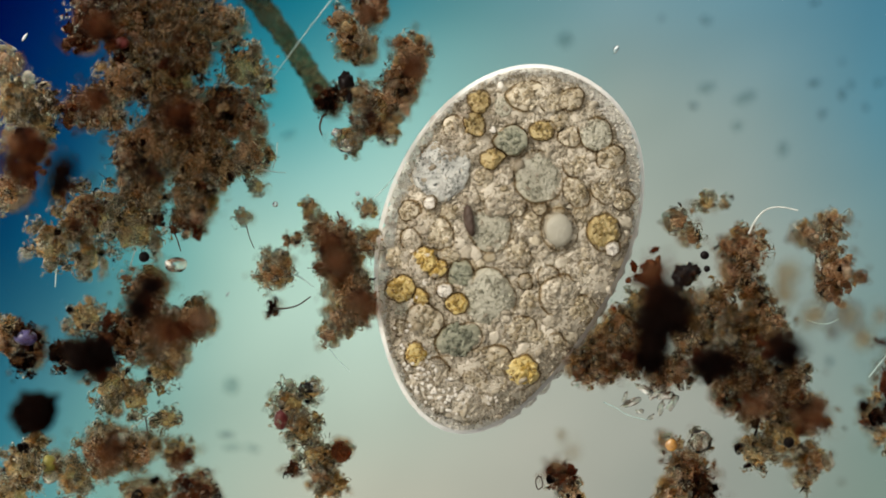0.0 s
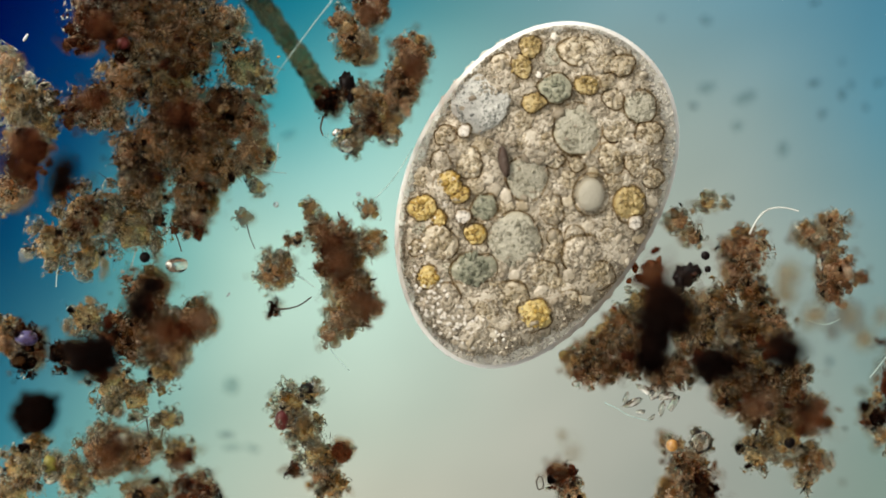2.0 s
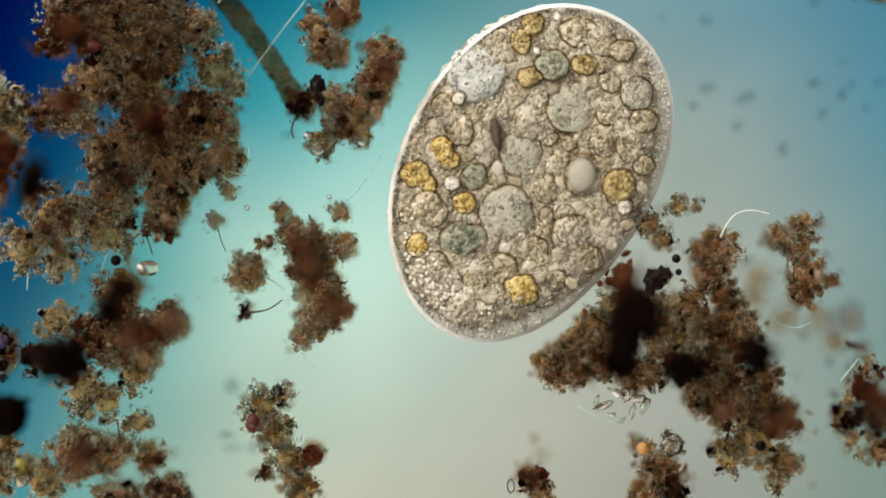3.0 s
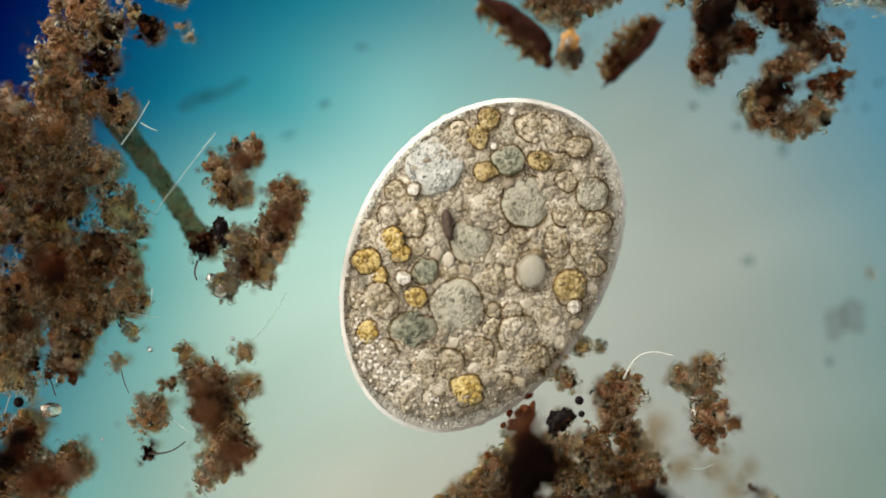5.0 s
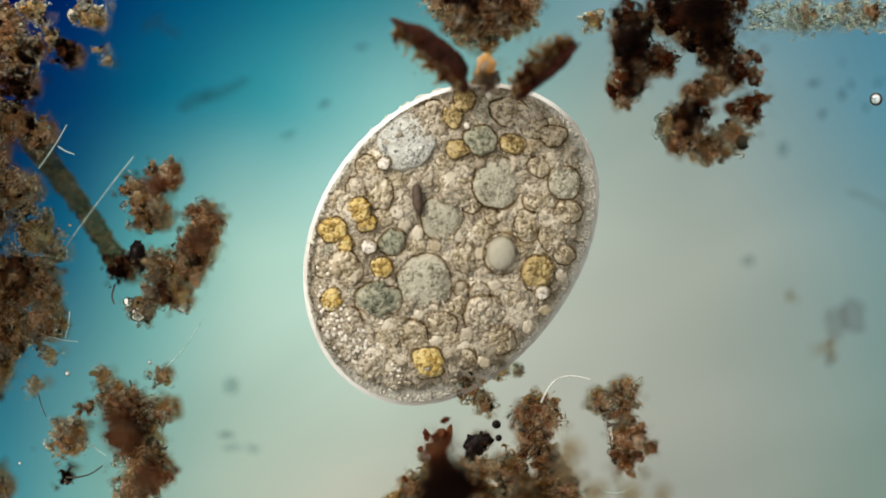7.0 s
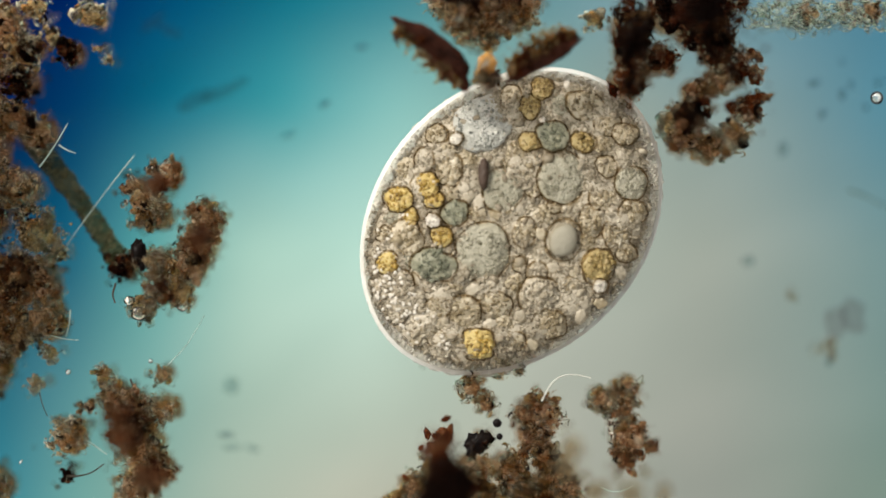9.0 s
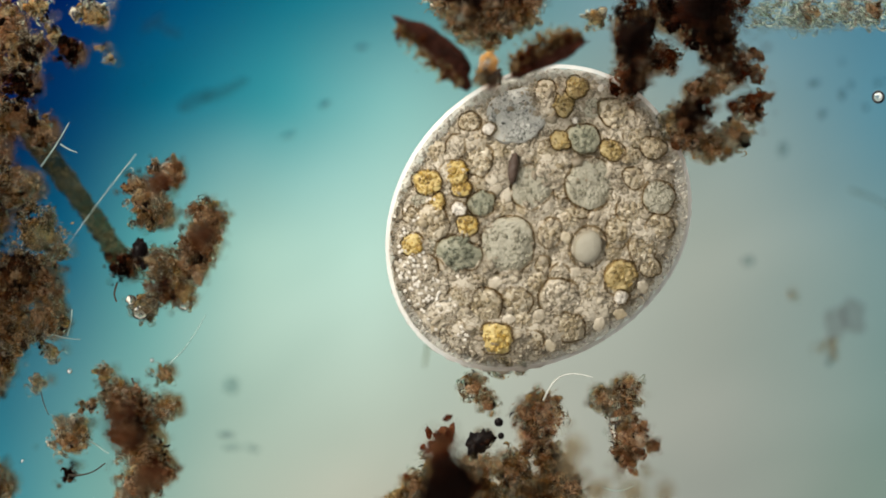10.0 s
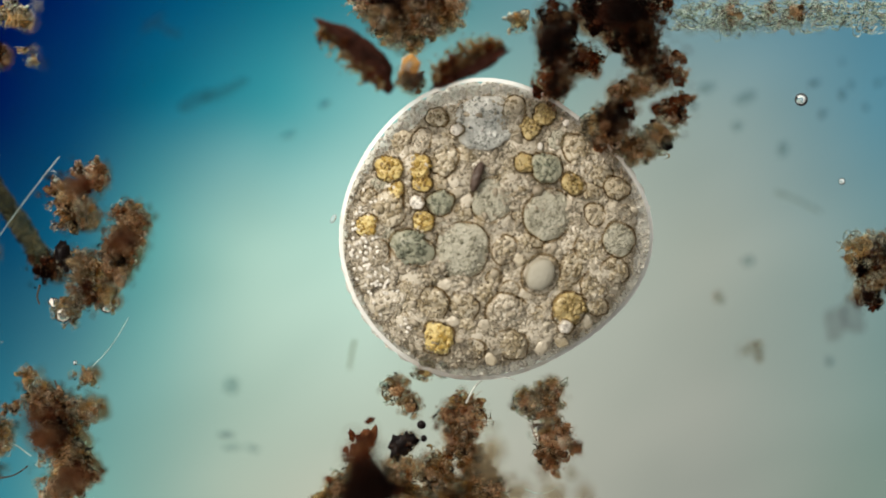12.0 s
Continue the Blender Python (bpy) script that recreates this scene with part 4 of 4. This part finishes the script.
def cell_material(name, stops, rough=0.38, bump=0.5, scale=330.0, clear=0.0, gloss=0.5):
    m, n = material(name)
    rnd = n.n("NewGeometry").outputs["Random Per Island"]
    own = n.n("ObjectInfo").outputs["Random"]
    co = n.n("TexCoord").outputs["Object"]
    cells = n.n("TexVoronoi", Vector=co, Scale=scale / ZOOM)
    knobs = n.n("TexVoronoi", Vector=co, Scale=scale * 0.45 / ZOOM)
    fine = n.n("TexNoise", Vector=co, Scale=scale * 0.45 / ZOOM, Detail=4.0, Roughness=0.65, Distortion=0.8)
    patchy = n.n("TexNoise", Vector=co, Scale=70.0 / ZOOM, Detail=2.0)
    tint = n.math("ADD", n.math("ADD", n.math("MULTIPLY", rnd, 0.34), n.math("MULTIPLY", own, 0.12)), n.math("MULTIPLY", fine.outputs["Fac"], 0.32))
    tint = n.math("ADD", tint, n.math("MULTIPLY", patchy.outputs["Fac"], 0.22))
    col = n.ramp(tint, stops)
    lift = n.math("ADD", n.math("MULTIPLY", cells.outputs["Distance"], -0.5), n.math("MULTIPLY", knobs.outputs["Distance"], -0.45))
    lift = n.math("ADD", lift, n.math("MULTIPLY", fine.outputs["Fac"], 0.5))
    bp = n.n("Bump", Strength=bump, Distance=0.0022 * ZOOM, Height=lift)
    b = n.n("BsdfPrincipled", Base_Color=col, Roughness=rough, Normal=bp.outputs[0])
    b.inputs["Specular IOR Level"].default_value = gloss
    sh = b.outputs[0]
    if clear:
        see = n.n("BsdfTransparent", Color=n.mix(0.55, col, (1, 1, 1, 1)))
        sh = n.blend(clear, sh, see.outputs[0])
    n.t.links.new(sh, n.n("OutputMaterial").inputs[0])
    return m


CYTO = cell_material("cytoplasm_grains", [(0.28, (0.25, 0.198, 0.13, 1)), (0.5, (0.4, 0.345, 0.25, 1)), (0.74, (0.74, 0.665, 0.535, 1))], rough=0.34, gloss=0.7, bump=0.45, clear=0.3, scale=400.0)
TAN = cell_material("tan_vacuole", [(0.3, (0.2, 0.145, 0.07, 1)), (0.5, (0.42, 0.34, 0.205, 1)), (0.72, (0.82, 0.73, 0.56, 1))], rough=0.28, gloss=0.8, clear=0.42)
GOLD = cell_material("golden_vacuole", [(0.3, (0.22, 0.125, 0.02, 1)), (0.5, (0.5, 0.33, 0.06, 1)), (0.7, (0.8, 0.64, 0.27, 1))], rough=0.3, gloss=0.7, clear=0.3)
RUSSET = cell_material("russet_vacuole", [(0.3, (0.15, 0.095, 0.02, 1)), (0.5, (0.36, 0.25, 0.08, 1)), (0.7, (0.62, 0.49, 0.23, 1))], rough=0.3, gloss=0.7, clear=0.35)
MOSS = cell_material("mossy_vacuole", [(0.32, (0.12, 0.125, 0.085, 1)), (0.5, (0.26, 0.27, 0.19, 1)), (0.68, (0.46, 0.45, 0.33, 1))], rough=0.35, clear=0.4)
GREY = cell_material("grey_vacuole", [(0.3, (0.2, 0.185, 0.125, 1)), (0.5, (0.4, 0.375, 0.275, 1)), (0.7, (0.68, 0.65, 0.52, 1))], bump=0.85, scale=460.0, rough=0.35, gloss=0.6, clear=0.45)
CREAM = cell_material("cream_body", [(0.32, (0.31, 0.29, 0.22, 1)), (0.5, (0.37, 0.345, 0.27, 1)), (0.68, (0.44, 0.41, 0.33, 1))], bump=0.25, scale=420.0, gloss=0.5, clear=0.2)
# the brightest small bodies
WHITE = cell_material("white_globule", [(0.32, (0.42, 0.38, 0.31, 1)), (0.68, (0.82, 0.77, 0.69, 1))], bump=0.5, gloss=0.8, clear=0.2)
INK = cell_material("dark_slit", [(0.2, (0.025, 0.016, 0.012, 1)), (0.8, (0.09, 0.06, 0.045, 1))], gloss=0.2)
# dark colour for rings that stand in for the refraction line round each vacuole
EDGE_LINE = simple_material("vacuole_membrane", (0.1, 0.072, 0.04), rough=0.3, clear=0.86, through=(0.78, 0.72, 0.62))
def skin_material():
    """The firm clear skin at the rim: it mirrors the oblique lamp on the side that faces it and the dark on the other."""
    m, n = material("pellicle_rim")
    co = n.n("TexCoord").outputs["Object"]
    fine = n.n("TexNoise", Vector=co, Scale=30.0, Detail=3.0)
    bp = n.n("Bump", Strength=0.15, Distance=0.01, Height=fine.outputs["Fac"])
    shine = n.n("BsdfGlossy", Color=(0.95, 0.93, 0.9, 1), Roughness=0.28, Normal=bp.outputs[0])
    see = n.n("BsdfTransparent", Color=(0.95, 0.95, 0.93, 1))
    pale = n.n("BsdfDiffuse", Color=(0.9, 0.88, 0.85, 1))
    n.t.links.new(n.blend(0.3, n.blend(0.5, shine.outputs[0], pale.outputs[0]), see.outputs[0]), n.n("OutputMaterial").inputs[0])
    return m


RIM = skin_material()
SILVER = cell_material("silvery_patch", [(0.32, (0.2, 0.21, 0.195, 1)), (0.5, (0.46, 0.47, 0.43, 1)), (0.68, (0.85, 0.85, 0.79, 1))], bump=1.0, scale=430.0, rough=0.3, gloss=0.8, clear=0.4)
VAC = {"s": SILVER, "t": TAN, "g": GOLD, "r": RUSSET, "m": MOSS, "v": GREY, "n": CREAM, "k": INK, "w": WHITE, "c": CYTO}
inner = []      # part, home place, height


def height(x, y, share):
    r = np.linalg.norm(HOME_IN @ np.array((x, y)))
    return DEEP * share * math.sqrt(max(0.0, 1 - r * r))


# granular cytoplasm in patches that slide over one another; the inner ones reach deeper
PATCH = []
for k in range(12):
    v, f = lumpy(1.0, 11 + k * 5, ICO3, rough=0.18, freq=1.8, squash=(44 * U, 44 * U, 0.009))
    v[:, 2] *= np.where(v[:, 2] < 0, 5.5 if k < 6 else 2.5, 1.0)
    n = 430
    a, r = rng.uniform(0, 2 * np.pi, n), 46 * np.sqrt(rng.random(n))
    pl = np.stack([r * np.cos(a) * U, r * np.sin(a) * U, 0.0088 * np.sqrt(np.maximum(0.03, 1 - (r / 47) ** 2))], -1)
    gv, gf = scatter(pl, 1.75 * U * np.exp(rng.normal(0, 0.42, n)), jag=0.22, stretch=0.45)
    vs = np.concatenate([v, gv])
    fs = [tuple(int(i) for i in q) for q in f] + [tuple(int(i) + len(v) for i in q) for q in gf]
    PATCH.append(mesh_of("cytoplasm", vs, fs, CYTO))
step = 52
for i in range(-7, 8):
    for j in range(-7, 8):
        x, y = (i + 0.5 * (j % 2)) * step + rng.uniform(-8, 8), j * step * 0.87 + rng.uniform(-8, 8)
        r = np.linalg.norm(HOME_IN @ np.array((x, y)))
        if r > 1.06:
            continue
        reach = math.hypot(x, y)
        if r > 1 - 60 * r / max(reach, 1):
            x, y = x * (reach / r - 60) / reach, y * (reach / r - 60) / reach
        ob = part("cytoplasm", PATCH[int(rng.integers(0, 6)) + (6 if r > 0.6 else 0)], ciliate, kind="stuff")
        inner.append((ob, x, y, height(x, y, 0.5) - 0.009 + rng.uniform(-0.002, 0.002), rng.uniform(0, 360)))


ECTO = simple_material("ectoplasm_gel", (0.76, 0.73, 0.66), rough=0.3, clear=0.42, vary=0.4, scale=300.0, bump=0.9, gloss=1.0, through=(0.96, 0.95, 0.92))
gel = []
for k in range(4):
    v, f = lumpy(1.0, 60 + k, ICO2, rough=0.1, freq=1.5, squash=(27 * U, 27 * U, 0.005))
    n = 70
    a, r = rng.uniform(0, 2 * np.pi, n), 23 * np.sqrt(rng.random(n))
    pl = np.stack([r * np.cos(a) * U, r * np.sin(a) * U, 0.0052 * np.sqrt(1 - (r / 27) ** 2)], -1)
    gv, gf = scatter(pl, 2.1 * U * np.exp(rng.normal(0, 0.3, n)), jag=0.1, stretch=0.2)
    gel.append(mesh_of("ectoplasm", np.concatenate([v, gv]), [tuple(int(i) for i in q) for q in f] + [tuple(int(i) + len(v) for i in q) for q in gf], ECTO))
for k in range(52):
    x, y = oval(HOME) @ np.array((math.cos(k / 52 * 2 * math.pi), math.sin(k / 52 * 2 * math.pi))) * (1 + stray(HOME, k / 52 * 2 * math.pi))
    x, y = x * (1 - 24 / math.hypot(x, y)), y * (1 - 24 / math.hypot(x, y))
    ob = part("ectoplasm", gel[k % 4], ciliate, "clear greyish outer gel")
    inner.append((ob, x, y, -0.006, rng.uniform(0, 360)))


def vacuole(kind, r, seed):
    """A food vacuole: a knobbly ball with its grains."""
    if kind == "n":
        v, f = lumpy(r * U, seed, ICO3, rough=0.04, freq=1.4, squash=(0.92, 1.08, 0.34))
        return mesh_of("nucleus", v, f, VAC[kind])
    if kind == "k":
        v, f = lumpy(r * U, seed, ICO2, rough=0.2, freq=1.6, squash=(0.33, 1.0, 0.3))
        return mesh_of("mouth_slit", v, f, INK)
    wide = rng.uniform(0.86, 1.16) if kind != "v" else 0.98
    v, f = lumpy(r * U, seed, ICO4 if r > 13 else ICO3, rough=0.3 if kind not in "vs" else 0.16, freq=1.35, squash=(wide, 1 / wide, 0.22 if kind in "vs" else 0.3))
    return mesh_of("food_vacuole", v, f, VAC[kind])


def grains_on(r, kind):
    """The grains that fill a vacuole and show through its skin."""
    n = int(r * r * (0.16 if kind not in "vs" else 0.2)) + 6
    a, q = rng.uniform(0, 2 * np.pi, n), np.sqrt(rng.random(n)) * 0.92
    pl = np.stack([q * np.cos(a), q * np.sin(a), (0.2 if kind in "vs" else 0.275) * np.sqrt(1 - q * q)], -1) * r * U
    big = 1.5 if kind in "vs" else min(2.9, 1.3 + r * 0.045)
    gv, gf = scatter(pl, big * U * np.exp(rng.normal(0, 0.35, n)), jag=0.1, stretch=0.28)
    return mesh_of("food_grit", gv, gf, VAC[kind])


BIG = ("828 541 48 v,950 352 43 v,959 476 28 n,812 392 29 k,851 419 37 v,790 290 50 s,1027 505 29 r,748 575 32 m,772 475 22 m,712 418 22 g,728 443 17 g,668 455 24 g,"
       "692 482 15 g,668 578 19 g,733 487 13 w,752 330 12 w,750 388 25 t,690 528 31 t,755 520 18 g,720 330 18 t,765 645 19 t,770 697 15 t,843 685 27 g,862 615 24 t,"
       "892 485 21 t,905 395 14 t,940 411 13 t,1005 425 24 t,1022 318 18 t,1025 380 23 t,880 300 18 r,885 207 19 r,868 238 20 r,832 230 20 t,920 280 26 m,965 222 28 t,"
       "1010 246 21 t,1042 258 20 t,975 282 19 r,1066 342 30 v,1076 392 22 t,1052 440 24 t,1035 540 13 w,812 640 28 t,905 670 17 t,935 590 34 c,960 630 26 t,"
       "890 545 13 t,705 380 20 c,655 525 15 t,1070 470 18 t,925 550 18 c,985 560 18 t,700 610 20 c")
LABELS = {"s": "silvery grey granular patch", "g": "golden yellow food vacuole", "r": "russet brown food vacuole", "m": "dark mossy green food vacuole", "v": "pale grey granular vacuole", "n": "smooth cream-coloured nucleus",
          "w": "bright white globule", "k": "dark brown mouth slit", "t": "tan granular food vacuole", "c": "beige granular vacuole"}
taken = []
for i, (x, y, r, kind) in enumerate(s.split() for s in BIG.split(",")):
    x, y, r = float(x) - HOME_AT[0], HOME_AT[1] - float(y), float(r)
    me = vacuole(kind, r, i * 1.3)
    ob = part(me.name.split(".")[0], me, ciliate, LABELS[kind])
    taken.append((x, y, r))
    if kind not in "nk":
        part("food_grit", grains_on(r, kind), ob, kind="stuff")
    if kind not in "ks":
        co = np.array([q.co[:] for q in me.vertices])
        ang = np.arctan2(co[:, 1], co[:, 0])
        rim = []
        for j in range(29):
            a = 2 * math.pi * j / 28
            near = np.abs((ang - a + math.pi) % (2 * math.pi) - math.pi) < 0.2
            q = np.hypot(co[near, 0], co[near, 1]).max() * 1.01 + (7 * U if kind == "n" else 0)
            rim.append((q * math.cos(a), q * math.sin(a), 0.0012 + (0.003 if kind == "n" else 0)))
        # the refracted edge built as a dark ring
        mv, mf = tube(rim, 1.9 * U, sides=6, wobble=0.8)
        part("membrane", mesh_of("membrane", mv, mf, EDGE_LINE), ob, "thin dark ring for the refracted edge of the membrane")
    inner.append((ob, x, y, height(x, y, 0.5) + (0.004 if kind in "nwk" else 0.0008 if kind in "grm" else -0.001), 0, kind == "k"))
MEDIUM = [vacuole("ttctttvc"[k], 17, 40 + k * 2.7) for k in range(8)]
MEDIUM_GRAINS = [grains_on(17, "ttctttvc"[k]) for k in range(8)]
MEDIUM_LABELS = [LABELS["ttctttvc"[k]] for k in range(8)]
for tries in range(1500):
    a, q = rng.uniform(0, 2 * np.pi), math.sqrt(rng.random()) * 0.88
    x, y = oval(HOME) @ np.array((q * math.cos(a), q * math.sin(a)))
    if all(math.hypot(x - u, y - v) > r + 12 for u, v, r in taken) and not (x > 20 and y < -60 and x - y * 0.4 > 90):
        taken.append((x, y, 16))
        k = int(rng.integers(0, 8))
        ob = part("food_vacuole", MEDIUM[k], ciliate, MEDIUM_LABELS[k])
        part("food_grit", MEDIUM_GRAINS[k], ob, kind="stuff")
        inner.append((ob, x, y, height(x, y, 0.5) - 0.001, rng.uniform(0, 360)))
SMALL = [vacuole("t", 11, 90 + k) for k in range(3)] + [vacuole("c", 12, 80 + k) for k in range(3)] + [vacuole("w", 6, 70)]
tries = 0
while tries < 900:
    tries += 1
    a, q = rng.uniform(0, 2 * np.pi), math.sqrt(rng.random()) * 0.9
    x, y = oval(HOME) @ np.array((q * math.cos(a), q * math.sin(a)))
    if all(math.hypot(x - u, y - v) > r + 9 for u, v, r in taken):
        taken.append((x, y, 11))
        ob = part("food_vacuole", SMALL[int(rng.integers(0, 7))], ciliate, "small beige globule")
        inner.append((ob, x, y, height(x, y, 0.5), rng.uniform(0, 360)))

# bright refractile grains crowd the hind end
BRIGHT = [vacuole("w", 3.0, 120 + k) for k in range(3)]
for k in range(100):
    a, q = rng.normal(math.radians(222), 0.34), rng.uniform(0.72, 0.93)
    x, y = oval(HOME) @ np.array((q * math.cos(a), q * math.sin(a)))
    ob = part("refractile_grain", BRIGHT[k % 3], ciliate, "bright white refractile grain")
    inner.append((ob, x, y, height(x, y, 0.5) + 0.002, rng.uniform(0, 360)))

# the pellicle: a firm rim in short overlapping pieces
RIMS = []
N_RIM = 54


def rim_at(s, a):
    """Place and heading of the rim at an angle of the home layout, in the thing's space at a stand."""
    def at(b):
        e = np.array((math.cos(b), math.sin(b)))
        return carried(s, *(oval(HOME) @ e * (1 + stray(HOME, b))), stream=False)
    d = at(a + 0.01) - at(a - 0.01)
    return at(a) * U, math.degrees(math.atan2(d[1], d[0]))


def ridge(pts):
    """A strip with a steep outer slope and a crest, laid along the points; the outside lies on the right of the way."""
    profile = ((-1.2, -6.0), (0.2, 0.0), (2.0, 5.0), (4.0, 9.0), (6.4, 12.0))
    verts, faces = [], []
    for i, p in enumerate(pts):
        d = (Vector(pts[min(i + 1, len(pts) - 1)]) - Vector(pts[max(i - 1, 0)])).normalized()
        side = Vector((-d.y, d.x, 0))
        for o, h in profile:
            verts.append(Vector(p) + side * o * U + Vector((0, 0, h * U)))
    m = len(profile)
    for i in range(len(pts) - 1):
        for k in range(m - 1):
            faces.append((i * m + k, (i + 1) * m + k, (i + 1) * m + k + 1, i * m + k + 1))
    return verts, faces


for i in range(N_RIM):
    a0 = 2 * math.pi * i / N_RIM
    p0, h0 = rim_at(HOME, a0)
    back = turn2(-h0)
    pts = []
    for j in range(9):
        q, _ = rim_at(HOME, a0 + (j - 4) / 4 * 0.62 * 2 * math.pi / N_RIM)
        q = back @ (q - p0)
        pts.append((q[0], q[1], 0.0))
    rv, rf = ridge(pts)
    RIMS.append((part("pellicle_rim", mesh_of("pellicle_rim", rv, rf, RIM), ciliate, "bright clear skin edge"), a0))



def magnify():
    """Enlarge the whole drawing: every mesh and every place, once."""
    for me in bpy.data.meshes:
        me.transform(Matrix.Scale(ZOOM, 4))
    for ob in scene.objects:
        if ob not in (cam, sun):
            ob.location *= ZOOM


def motions():
    stands = [stand(t) for t in TIMES]
    walk(ciliate, [(t, big(pose(*P(s.x, s.y, ZF), 0, 0, s.turn))) for t, s in zip(TIMES, stands)])
    for ob, a in RIMS:
        rows = []
        for t, s in list(zip(TIMES, stands))[::2]:
            p, h = rim_at(s, a)
            rows.append((t, big(pose(p[0], p[1], 0.004, 0, 0, h))))
        walk(ob, rows)
    walk(sliver_b, [(t, big(pose(*P(x, y, ZF + 0.05), 0, 0, a))) for t, x, y, a in SLIVER_ROWS])
    # the added backdrop travels with the objective, so its painted falloff stays centred
    walk(backdrop, [(t, big(pose(-dx * U, dy * U, BACKDROP_Z - 0.01))) for t, dx, dy in STAGE])
    walk(dust, [(t, big(pose(-dx * U, dy * U, 0.005))) for t, dx, dy in STAGE])
    for ob, x, y, z, rz, *upright in inner:
        rows = []
        for t, s in list(zip(TIMES, stands))[::2]:
            u, v = carried(s, x, y) * U
            # each piece lies along the dome of the body
            away = np.array((x, y)) / max(1.0, math.hypot(x, y)) * 20 * np.linalg.norm(HOME_IN @ np.array((x, y)))
            away = turn2(-rz) @ away
            rows.append((t, big(pose(u, v, z, -away[1], away[0], rz + 10 - max(s.turn, 0) if any(upright) else rz))))
        walk(ob, rows)


magnify()
motions()
